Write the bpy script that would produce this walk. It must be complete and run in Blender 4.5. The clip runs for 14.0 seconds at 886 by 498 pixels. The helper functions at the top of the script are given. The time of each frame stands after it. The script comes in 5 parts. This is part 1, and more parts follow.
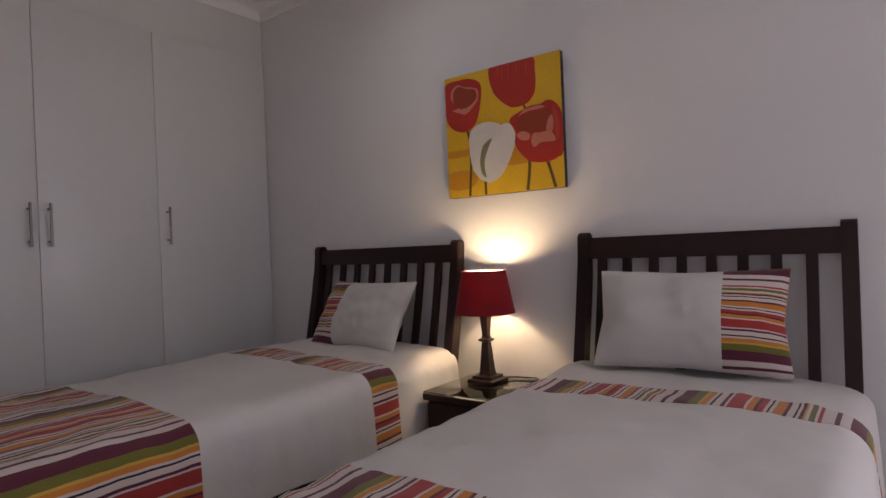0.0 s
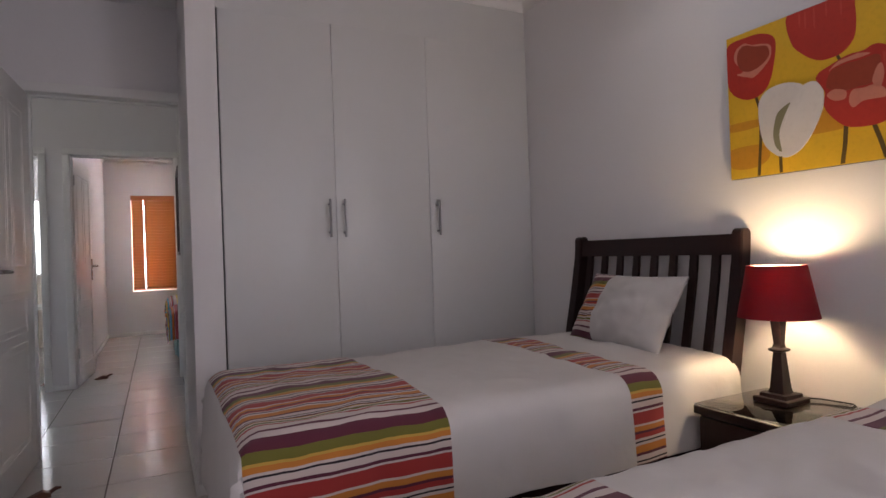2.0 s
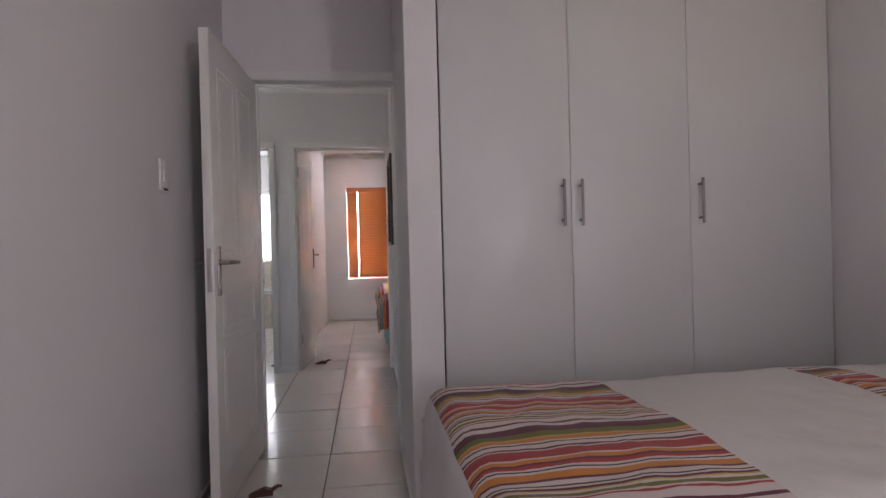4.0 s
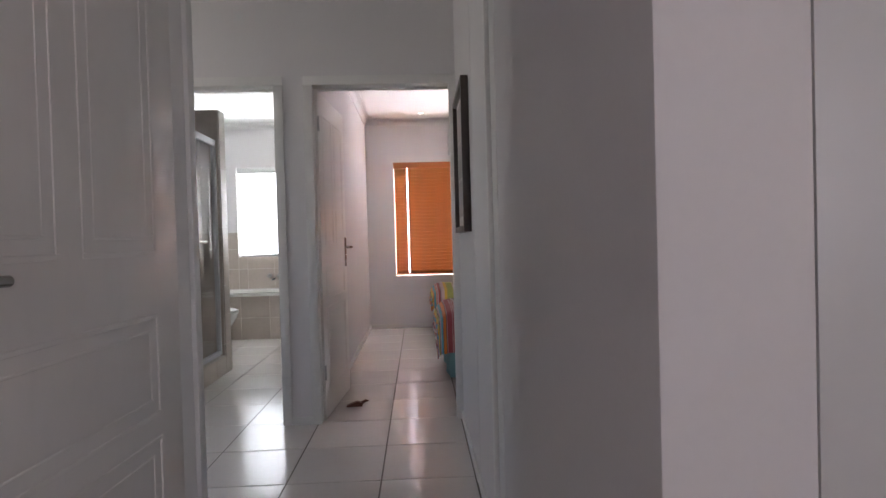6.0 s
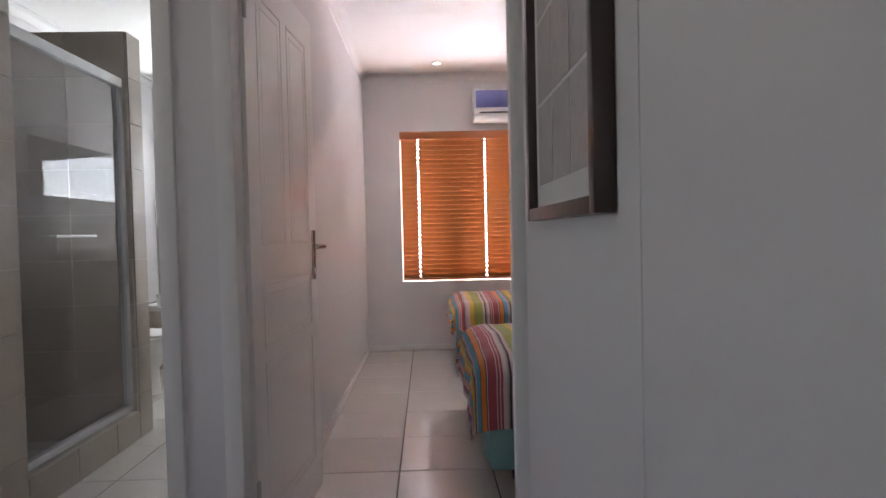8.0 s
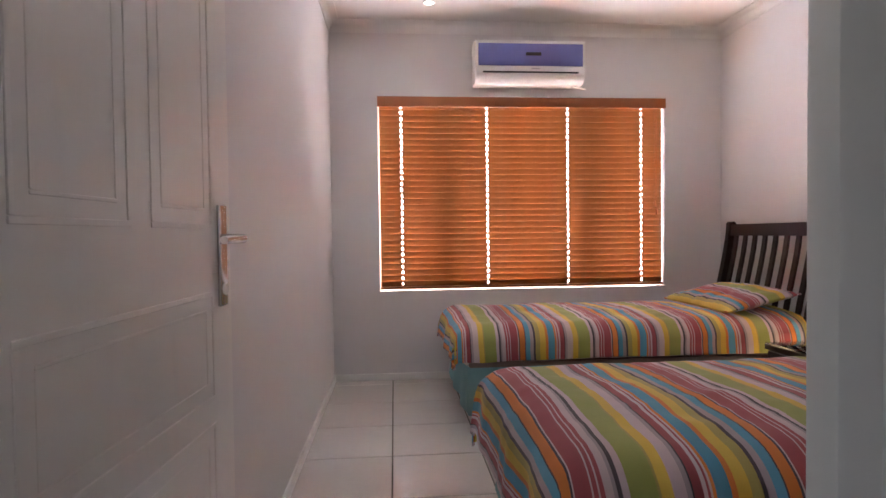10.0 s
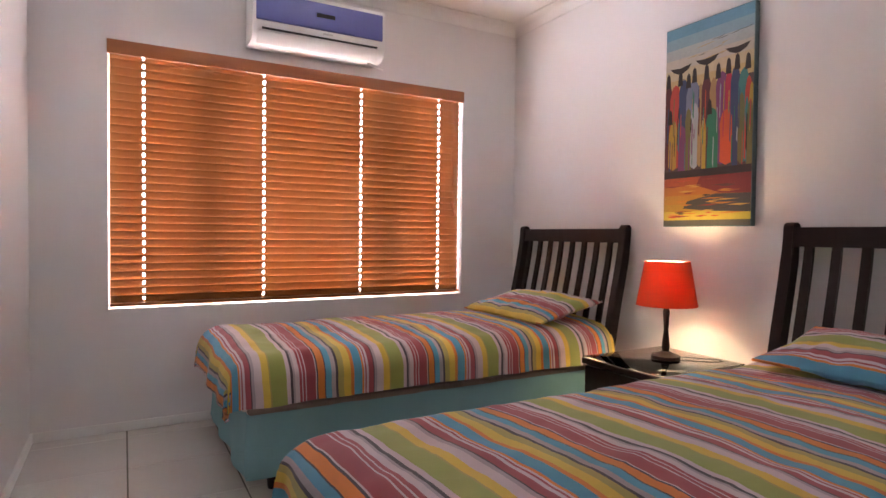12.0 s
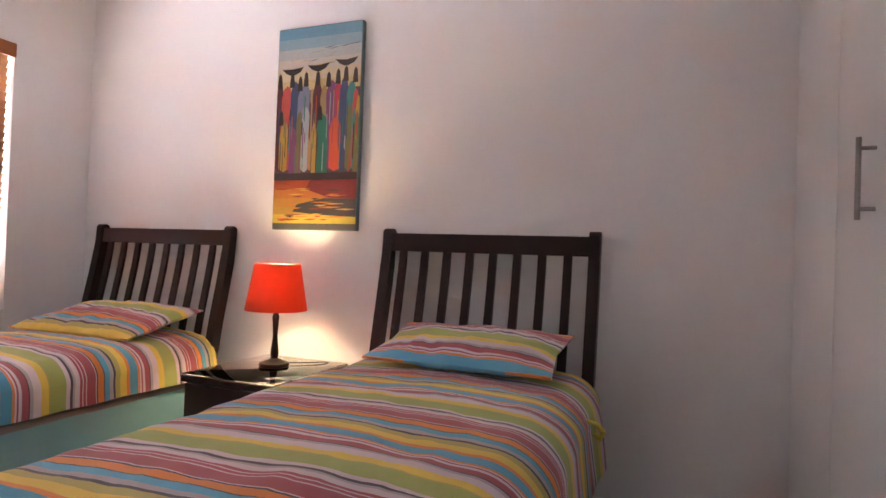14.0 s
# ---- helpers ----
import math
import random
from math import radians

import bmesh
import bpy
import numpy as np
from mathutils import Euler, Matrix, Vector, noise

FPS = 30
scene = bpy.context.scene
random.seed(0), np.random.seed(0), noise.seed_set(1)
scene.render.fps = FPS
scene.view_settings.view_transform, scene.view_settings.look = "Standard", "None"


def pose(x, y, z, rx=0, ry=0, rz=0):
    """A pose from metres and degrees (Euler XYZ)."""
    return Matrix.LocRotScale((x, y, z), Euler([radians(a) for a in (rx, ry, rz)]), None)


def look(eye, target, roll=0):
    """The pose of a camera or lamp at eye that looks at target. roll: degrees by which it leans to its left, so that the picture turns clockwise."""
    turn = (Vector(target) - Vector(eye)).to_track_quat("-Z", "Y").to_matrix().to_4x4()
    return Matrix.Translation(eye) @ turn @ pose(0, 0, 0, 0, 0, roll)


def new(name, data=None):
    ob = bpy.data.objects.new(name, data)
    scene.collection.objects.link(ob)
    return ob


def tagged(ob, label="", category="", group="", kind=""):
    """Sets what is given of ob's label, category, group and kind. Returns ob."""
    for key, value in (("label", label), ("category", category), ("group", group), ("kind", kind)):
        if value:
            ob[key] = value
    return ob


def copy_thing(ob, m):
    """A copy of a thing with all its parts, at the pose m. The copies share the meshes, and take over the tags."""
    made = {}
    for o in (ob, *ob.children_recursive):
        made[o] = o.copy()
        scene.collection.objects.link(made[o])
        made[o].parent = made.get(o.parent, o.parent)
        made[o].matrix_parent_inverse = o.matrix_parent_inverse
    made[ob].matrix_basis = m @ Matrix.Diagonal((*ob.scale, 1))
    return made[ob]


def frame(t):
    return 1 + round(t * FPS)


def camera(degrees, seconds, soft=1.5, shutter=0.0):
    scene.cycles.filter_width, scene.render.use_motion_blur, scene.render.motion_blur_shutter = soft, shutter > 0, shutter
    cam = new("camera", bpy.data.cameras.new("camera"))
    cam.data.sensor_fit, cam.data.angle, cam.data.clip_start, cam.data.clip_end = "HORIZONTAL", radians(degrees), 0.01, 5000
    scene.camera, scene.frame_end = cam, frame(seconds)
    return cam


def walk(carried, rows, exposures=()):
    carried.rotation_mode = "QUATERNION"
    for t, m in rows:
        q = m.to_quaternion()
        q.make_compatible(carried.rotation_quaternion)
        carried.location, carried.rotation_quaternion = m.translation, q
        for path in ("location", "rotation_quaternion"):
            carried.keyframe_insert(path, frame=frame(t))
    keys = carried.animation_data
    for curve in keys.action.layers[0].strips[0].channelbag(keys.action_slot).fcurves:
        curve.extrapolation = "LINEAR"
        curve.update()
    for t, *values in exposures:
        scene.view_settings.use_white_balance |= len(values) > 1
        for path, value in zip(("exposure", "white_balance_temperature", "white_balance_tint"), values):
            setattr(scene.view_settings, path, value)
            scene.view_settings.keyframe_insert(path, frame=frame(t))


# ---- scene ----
cam = camera(75.2, 14.0)
PATH = [
    (0, (-0.143, -2.92, 1.094), (1.452, -1.713, 1.093), -2.4),
    (0.5, (-0.107, -2.888, 1.091), (1.431, -1.609, 1.09), -2.4),
    (1, (-0.073, -2.875, 1.093), (1.229, -1.357, 1.095), -2.4),
    (1.5, (-0.004, -2.876, 1.098), (1.056, -1.18, 1.1), -2.2),
    (2, (-0.021, -2.86, 1.082), (0.868, -1.068, 1.091), -2.0),
    (2.5, (-0.023, -2.825, 1.089), (0.679, -0.952, 1.094), -1.9),
    (3, (-0.039, -2.763, 1.09), (0.478, -0.831, 1.093), -1.9),
    (3.5, (-0.05, -2.564, 1.081), (0.305, -0.596, 1.081), -1.7),
    (4, (-0.044, -2.298, 1.097), (0.214, -0.315, 1.093), -1.5),
    (6.3, (-0.083, -0.15, 1.098), (-0.006, 1.848, 1.058), -1.6),
    (6.5, (-0.088, 0.028, 1.11), (-0.015, 2.026, 1.066), -1.6),
    (7, (-0.107, 0.469, 1.097), (-0.033, 2.467, 1.047), -1.2),
    (7.5, (-0.118, 0.894, 1.087), (-0.059, 2.892, 1.036), -1.3),
    (8, (-0.122, 1.327, 1.104), (-0.067, 3.325, 1.05), -1.3),
    (10.5, (-0.269, 2.78, 1.059), (0.007, 4.761, 1.013), -0.1),
    (11, (-0.273, 2.949, 1.064), (0.218, 4.887, 1.021), 0.2),
    (11.5, (-0.291, 3.11, 1.061), (0.437, 4.972, 1.016), 0.3),
    (12, (-0.285, 3.304, 1.062), (0.685, 5.053, 1.015), 0.6),
    (12.5, (-0.265, 3.443, 1.047), (0.957, 5.026, 1.013), 1.1),
    (13, (-0.209, 3.538, 1.017), (1.306, 4.844, 1.015), 1.8),
    (13.5, (-0.194, 3.528, 1.017), (1.536, 4.531, 1.028), 2.0),
    (14, (-0.204, 3.521, 1.005), (1.659, 4.248, 1.036), 2.0),
]
walk(cam, [(t, look(eye, target, roll)) for t, eye, target, roll in PATH],
     [(0.0, 1.32), (0.5, 1.08), (1.0, 1.06), (1.5, 1.30), (2.0, 1.6), (3.0, 2.0), (4.0, 1.85), (6.5, 1.8), (7.0, 1.68), (7.5, 1.76), (8.0, 1.72), (10.5, 1.66), (11.5, 1.70), (12.5, 1.86), (13.0, 1.98), (13.5, 2.12), (14.0, 2.06)])

# ---- light ----
SUN_EL, SUN_AZ = radians(44), math.atan2(0.485, 0.8745)
world = bpy.data.worlds.new("daylight")
scene.world = world
world.use_nodes = True
sky = world.node_tree.nodes.new("ShaderNodeTexSky")
sky.sky_type, sky.sun_disc = "NISHITA", False
sky.sun_elevation, sky.sun_rotation = SUN_EL, SUN_AZ
world.node_tree.links.new(sky.outputs[0], world.node_tree.nodes["Background"].inputs[0])
world.node_tree.nodes["Background"].inputs[1].default_value = 0.1


def lamp(name, kind, energy, colour, m, **settings):
    data = bpy.data.lights.new(name, kind)
    data.energy, data.color = energy, colour
    for key, value in settings.items():
        if key == "size":
            data.shape, data.size, data.size_y = "RECTANGLE", value[0], value[1]
        elif key == "angle":
            data.angle = value
        elif key == "soft":
            data.shadow_soft_size = value
        elif key == "cone":
            data.spot_size, data.spot_blend = radians(value[0]), value[1]
        elif key == "spread":
            data.spread = radians(value)
    ob = new(name, data)
    ob.matrix_world = m
    return ob


SUN_WAY = Vector((-0.485 * math.cos(SUN_EL), -0.8745 * math.cos(SUN_EL), -math.sin(SUN_EL)))
lamp("sun", "SUN", 5.0, (1.0, 0.95, 0.88), look(-SUN_WAY * 20, (0, 0, 0)), angle=radians(0.4))
WARM = (1.0, 0.72, 0.42)
lamp("daylight_bedroom_two", "AREA", 118, (1.0, 0.91, 1.0), look((0.72, 7.02, 1.36), (0.72, 5, 1.36)), size=(2.1, 1.36), spread=119)
lamp("daylight_bathroom", "AREA", 30, (0.93, 0.97, 1.0), look((-1.6, 7.03, 1.5), (-1.6, 5, 1.5)), size=(1.4, 1.1))
lamp("daylight_bedroom_one", "AREA", 17.2, (0.93, 0.87, 1.0), look((2.10, -5.2, 1.5), (0, -5.2, 1.5)), size=(1.2, 1.2))
# fill lamp added at an unseen opening to brighten the hall
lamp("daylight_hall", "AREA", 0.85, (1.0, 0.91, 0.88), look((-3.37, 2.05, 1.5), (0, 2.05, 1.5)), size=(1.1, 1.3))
lamp("bulb_one", "POINT", 3.1, WARM, pose(1.875, -1.60, 0.945), soft=0.03)
lamp("bulb_two", "POINT", 4.2, WARM, pose(1.99, 5.19, 0.865), soft=0.03)

# ---- materials ----


def nodes_of(name):
    m = bpy.data.materials.new(name)
    m.use_nodes = True
    n = m.node_tree
    return m, n, n.nodes["Principled BSDF"]


def mixed(n, a, b, factor):
    mix = n.nodes.new("ShaderNodeMix")
    mix.data_type = "RGBA"
    for socket, value in ((mix.inputs[6], a), (mix.inputs[7], b)):
        if hasattr(value, "links"):
            n.links.new(value, socket)
        else:
            socket.default_value = (*value, 1)
    if hasattr(factor, "links"):
        n.links.new(factor, mix.inputs[0])
    else:
        mix.inputs[0].default_value = factor
    return mix.outputs[2]


def noise_of(n, scale, detail=4, space="Object", stretch=(1, 1, 1)):
    tc = n.nodes.new("ShaderNodeTexCoord")
    mp = n.nodes.new("ShaderNodeMapping")
    mp.inputs["Scale"].default_value = stretch
    tx = n.nodes.new("ShaderNodeTexNoise")
    tx.inputs["Scale"].default_value, tx.inputs["Detail"].default_value = scale, detail
    n.links.new(tc.outputs[space], mp.inputs[0])
    n.links.new(mp.outputs[0], tx.inputs["Vector"])
    return tx.outputs[0]


def bumped(n, bsdf, height, strength, distance):
    b = n.nodes.new("ShaderNodeBump")
    b.inputs["Strength"].default_value, b.inputs["Distance"].default_value = strength, distance
    n.links.new(height, b.inputs["Height"])
    n.links.new(b.outputs[0], bsdf.inputs["Normal"])


def surface(name, colour, rough, var=0.08, coarse=1.5, fine=60, bump=0.15, depth=0.002, metal=0.0, coat=0.0, stretch=(1, 1, 1), spread=0.0):
    """A material with coarse stains and fine grain; spread: how much single pieces differ."""
    m, n, b = nodes_of(name)
    dark = tuple(c * (1 - var) for c in colour)
    light = tuple(min(1, c * (1 + var * 0.6)) for c in colour)
    col = mixed(n, dark, light, noise_of(n, coarse, 3, stretch=stretch))
    col = mixed(n, col, tuple(c * (1 - var * 1.5) for c in colour), noise_gate(n, fine, stretch))
    if spread:
        info = n.nodes.new("ShaderNodeObjectInfo")
        hsv = n.nodes.new("ShaderNodeHueSaturation")
        mr = n.nodes.new("ShaderNodeMapRange")
        mr.inputs[3].default_value, mr.inputs[4].default_value = 1 - spread, 1 + spread
        n.links.new(info.outputs["Random"], mr.inputs[0])
        n.links.new(mr.outputs[0], hsv.inputs["Value"])
        n.links.new(col, hsv.inputs["Color"])
        col = hsv.outputs[0]
    n.links.new(col, b.inputs["Base Color"])
    b.inputs["Roughness"].default_value, b.inputs["Metallic"].default_value = rough, metal
    b.inputs["Coat Weight"].default_value = coat
    if bump:
        bumped(n, b, noise_of(n, fine, 5, stretch=stretch), bump, depth)
    return m


def noise_gate(n, scale, stretch):
    mr = n.nodes.new("ShaderNodeMapRange")
    mr.inputs[1].default_value, mr.inputs[2].default_value = 0.5, 0.8
    mr.inputs[3].default_value, mr.inputs[4].default_value = 0.0, 0.5
    n.links.new(noise_of(n, scale, 5, stretch=stretch), mr.inputs[0])
    return mr.outputs[0]


WALL = surface("wall_paint", (0.748, 0.727, 0.728), 0.62, 0.03, 1.2, 90, 0.12, 0.001)
CEIL = surface("ceiling_paint", (0.80, 0.79, 0.78), 0.8, 0.03, 1.0, 70, 0.1, 0.001)
TRIM = surface("trim_paint", (0.78, 0.77, 0.75), 0.42, 0.04, 2.0, 40, 0.06, 0.0008)
DOOR = surface("door_enamel", (0.78, 0.76, 0.73), 0.28, 0.04, 1.6, 30, 0.05, 0.0008, stretch=(1, 1, 0.25))
MELAMINE = surface("wardrobe_melamine", (0.63, 0.63, 0.625), 0.33, 0.025, 0.8, 25, 0.03, 0.0006)
TILE = surface("floor_tile", (0.66, 0.63, 0.60), 0.16, 0.06, 3.0, 35, 0.04, 0.0006, spread=0.03)
GROUT = surface("floor_grout", (0.15, 0.135, 0.12), 0.9, 0.15, 3.0, 80, 0.3, 0.001)
BATHTILE = surface("bath_wall_tile", (0.53, 0.465, 0.41), 0.30, 0.10, 4.0, 25, 0.08, 0.0008, spread=0.05)
BATHGROUT = surface("bath_grout", (0.66, 0.63, 0.58), 0.85, 0.08, 3.0, 80, 0.2, 0.001)
DARKWOOD = surface("dark_stained_wood", (0.026, 0.011, 0.010), 0.36, 0.35, 3.0, 28, 0.12, 0.0008, stretch=(1, 1, 0.15))
STEEL = surface("satin_steel_handle", (0.26, 0.255, 0.25), 0.34, 0.08, 5, 120, 0.05, 0.0004, metal=1.0)
DARKWOOD.node_tree.nodes["Principled BSDF"].inputs["Specular IOR Level"].default_value = 0.28
POLISHED = surface("polished_chrome", (0.42, 0.40, 0.39), 0.12, 0.08, 5, 120, 0.04, 0.0004, metal=1.0)
CHROME = surface("brushed_steel", (0.55, 0.54, 0.53), 0.28, 0.05, 5, 120, 0.05, 0.0004, metal=1.0)
ALU = surface("white_aluminium", (0.72, 0.73, 0.75), 0.35, 0.04, 4, 60, 0.03, 0.0005, metal=0.3)
PORCELAIN = surface("white_porcelain", (0.82, 0.82, 0.80), 0.12, 0.02, 2, 20, 0.0)
BROWNRUBBER = surface("brown_rubber", (0.13, 0.055, 0.035), 0.55, 0.15, 10, 80, 0.1, 0.001)
VASEGLAZE = surface("dark_red_glaze", (0.045, 0.010, 0.010), 0.12, 0.3, 5, 40, 0.05, 0.001)
TWIG = surface("dry_twig", (0.10, 0.065, 0.045), 0.8, 0.3, 8, 60, 0.4, 0.002)
WHITEPLASTIC = surface("white_plastic", (0.80, 0.80, 0.79), 0.35, 0.03, 3, 40, 0.0)
BLUEPLASTIC = surface("violet_blue_plastic", (0.115, 0.125, 0.36), 0.30, 0.06, 2, 40, 0.0)
BLACK = surface("black_plastic", (0.015, 0.015, 0.017), 0.4, 0.2, 4, 60, 0.05, 0.0005)
FRAMEWOOD = surface("dark_brown_frame", (0.045, 0.030, 0.026), 0.30, 0.25, 3.0, 28, 0.08, 0.0006)
PAPER = surface("mount_board", (0.70, 0.68, 0.66), 0.75, 0.04, 4, 60, 0.05, 0.0005)
PRINT = surface("pale_print", (0.50, 0.46, 0.45), 0.7, 0.25, 6, 25, 0.05, 0.0005)
MATTRESS = surface("mattress_ticking", (0.66, 0.62, 0.55), 0.85, 0.06, 8, 160, 0.2, 0.001)
TAUPE = surface("taupe_base_cloth", (0.24, 0.19, 0.165), 0.85, 0.10, 6, 180, 0.25, 0.001)
TEAL = surface("teal_valance_cotton", (0.22, 0.42, 0.46), 0.85, 0.10, 6, 220, 0.3, 0.001)
WHITECOTTON = surface("white_cotton", (0.62, 0.595, 0.58), 0.85, 0.05, 5, 15, 0.55, 0.007)
OUTSIDE = surface("pale_plaster", (0.6, 0.56, 0.5), 0.9, 0.1, 1, 30, 0.2, 0.003)


def glass(name, tint, rough=0.0):
    m, n, b = nodes_of(name)
    b.inputs["Base Color"].default_value = (*tint, 1)
    b.inputs["Transmission Weight"].default_value, b.inputs["Roughness"].default_value = 1.0, rough
    b.inputs["IOR"].default_value = 1.45
    return m


GLASS = glass("clear_glass", (0.97, 0.98, 0.98))
SHOWERGLASS = glass("shower_glass", (0.92, 0.93, 0.93), 0.0)
TABLEGLASS = glass("table_top_glass", (0.9, 0.95, 0.92))


def translucent(name, colour, through_colour, weight, rough=0.5, var=0.1, scale=(1, 1, 1), coarse=30):
    m, n, b = nodes_of(name)
    grain = noise_of(n, coarse, 5, stretch=scale)
    col = mixed(n, tuple(c * (1 - var) for c in colour), tuple(c * (1 + var) for c in colour), grain)
    tcol = mixed(n, tuple(c * (1 - var) for c in through_colour), through_colour, grain)
    n.links.new(col, b.inputs["Base Color"])
    b.inputs["Roughness"].default_value = rough
    tr = n.nodes.new("ShaderNodeBsdfTranslucent")
    n.links.new(tcol, tr.inputs[0])
    mix = n.nodes.new("ShaderNodeMixShader")
    mix.inputs[0].default_value = weight
    n.links.new(b.outputs[0], mix.inputs[1])
    n.links.new(tr.outputs[0], mix.inputs[2])
    n.links.new(mix.outputs[0], n.nodes["Material Output"].inputs[0])
    return m


BLINDWOOD = translucent("honey_wood_slat", (0.27, 0.112, 0.036), (0.92, 0.50, 0.18), 0.022, 0.38, 0.22, (0.25, 1, 1), 30)
VALANCEWOOD = surface("honey_wood_valance", (0.36, 0.12, 0.035), 0.3, 0.2, 2, 40, 0.05, 0.0005, stretch=(0.1, 1, 1))
WHITESLAT = translucent("white_slat", (0.8, 0.8, 0.82), (0.9, 0.92, 0.95), 0.45, 0.4, 0.02)
REDSHADE = translucent("crimson_shade", (0.17, 0.006, 0.012), (0.6, 0.014, 0.014), 0.16, 0.85, 0.12, coarse=300)
ORANGESHADE = translucent("orange_red_shade", (0.60, 0.07, 0.02), (1.0, 0.17, 0.035), 0.19, 0.85, 0.08, coarse=300)


def glow(name, colour, strength):
    m, n, b = nodes_of(name)
    b.inputs["Emission Color"].default_value = (*colour, 1)
    b.inputs["Emission Strength"].default_value = strength
    return m


BULB = glow("lit_bulb", (1.0, 0.75, 0.45), 6)
DOWNLIGHT = glow("lit_downlight", (1.0, 0.93, 0.82), 4)


def stripes(name, bands, period, axis, plain=None, ranges=()):
    """Woven stripes along one UV axis, in metres. ranges: stretches of the other axis that carry stripes; elsewhere plain."""
    m, n, b = nodes_of(name)
    uv = n.nodes.new("ShaderNodeUVMap")
    sep = n.nodes.new("ShaderNodeSeparateXYZ")
    n.links.new(uv.outputs[0], sep.inputs[0])

    def math_node(op, x, y):
        k = n.nodes.new("ShaderNodeMath")
        k.operation = op
        for i, v in enumerate((x, y)):
            if hasattr(v, "links"):
                n.links.new(v, k.inputs[i])
            else:
                k.inputs[i].default_value = v
        return k.outputs[0]

    ramp = n.nodes.new("ShaderNodeValToRGB")
    ramp.color_ramp.interpolation = "CONSTANT"
    total, at = sum(w for w, c in bands), 0.0
    els = ramp.color_ramp.elements
    els.remove(els[1])
    for i, (w, c) in enumerate(bands):
        e = els[0] if i == 0 else els.new(at / total)
        e.position, e.color = at / total, (*c, 1)
        at += w
    n.links.new(math_node("FRACT", math_node("DIVIDE", sep.outputs[axis], period), 0.0), ramp.inputs[0])
    col = ramp.outputs[0]
    if plain is not None:
        inside = 0.0
        for lo, hi in ranges:
            g = math_node("MULTIPLY", math_node("GREATER_THAN", sep.outputs[1 - axis], lo), math_node("LESS_THAN", sep.outputs[1 - axis], hi))
            inside = math_node("MAXIMUM", g, inside)
        col = mixed(n, plain, col, inside)
    worn = mixed(n, (0.82, 0.82, 0.82), (1.06, 1.06, 1.06), noise_of(n, 9, 4))
    mul = n.nodes.new("ShaderNodeMix")
    mul.data_type, mul.blend_type = "RGBA", "MULTIPLY"
    mul.inputs[0].default_value = 1.0
    n.links.new(col, mul.inputs[6])
    n.links.new(worn, mul.inputs[7])
    n.links.new(mul.outputs[2], b.inputs["Base Color"])
    b.inputs["Roughness"].default_value = 0.9
    b.inputs["Sheen Weight"].default_value = 0.15
    weave = noise_of(n, 260, 3)
    bumped(n, b, weave, 0.3, 0.001)
    return m


PLUM, WHT, ORG, OLV, RED, BLK, YEL = (0.105, 0.014, 0.035), (0.62, 0.53, 0.50), (0.56, 0.20, 0.03), (0.15, 0.14, 0.02), (0.36, 0.030, 0.026), (0.02, 0.012, 0.018), (0.55, 0.34, 0.06)
BANDS_ONE = [(2, WHT), (1.2, PLUM), (2.2, WHT), (3.8, PLUM), (2.8, OLV), (0.8, YEL), (1.6, ORG), (0.8, WHT), (0.6, BLK), (2, WHT), (1, PLUM), (0.6, WHT), (4.0, RED), (0.6, WHT), (1.6, ORG), (0.8, PLUM), (1.5, RED), (0.8, WHT), (0.5, BLK), (0.8, WHT), (2.2, ORG), (0.8, PLUM), (1.5, WHT), (0.5, BLK), (0.7, WHT), (0.7, PLUM), (0.6, YEL), (0.8, WHT), (1.2, OLV), (0.6, WHT), (0.9, RED), (0.7, WHT)]
GRN, YLW, LIL, GRY, ROS, BLU, ORR, CHA, OLI = (0.35, 0.39, 0.11), (0.72, 0.52, 0.085), (0.64, 0.53, 0.56), (0.42, 0.36, 0.39), (0.38, 0.09, 0.105), (0.11, 0.36, 0.54), (0.70, 0.23, 0.05), (0.085, 0.07, 0.085), (0.45, 0.38, 0.12)
BANDS_TWO = [(3.0, GRN), (0.3, OLI), (1.4, YLW), (1.5, LIL), (0.6, GRY), (0.2, CHA), (1.1, ROS), (0.5, LIL), (0.35, ROS), (0.3, LIL), (0.4, ORR), (1.8, BLU), (0.65, ORR), (1.5, YLW), (1.2, OLI), (0.45, CHA), (0.9, GRY), (1.2, BLU), (0.25, CHA), (1.4, ORR), (0.25, CHA), (0.25, LIL), (2.0, ROS), (0.2, LIL), (0.5, ROS), (0.2, LIL), (0.5, ROS), (0.9, LIL), (0.4, GRY), (0.5, CHA), (0.8, LIL)]

# ---- mesh helpers ----


def finish(name, bm, material, smooth=True, angle=40):
    bmesh.ops.recalc_face_normals(bm, faces=bm.faces)
    me = bpy.data.meshes.new(name)
    if smooth:
        for f in bm.faces:
            f.smooth = True
        for e in bm.edges:
            e.smooth = len(e.link_faces) == 2 and e.calc_face_angle(0) < radians(angle)
    bm.to_mesh(me)
    bm.free()
    me.materials.append(material)
    return me


def part(name, bm, material, parent=None, label="", m=None):
    ob = new(name, finish(name, bm, material))
    if parent is not None:
        ob.parent = parent
    if m is not None:
        ob.matrix_basis = m
    if label:
        tagged(ob, label=label)
    return ob


def thing(name, label, category, m=None, group=""):
    ob = new(name)
    ob.empty_display_size = 0.05
    if m is not None:
        ob.matrix_basis = m
    return tagged(ob, label=label, category=category, group=group)


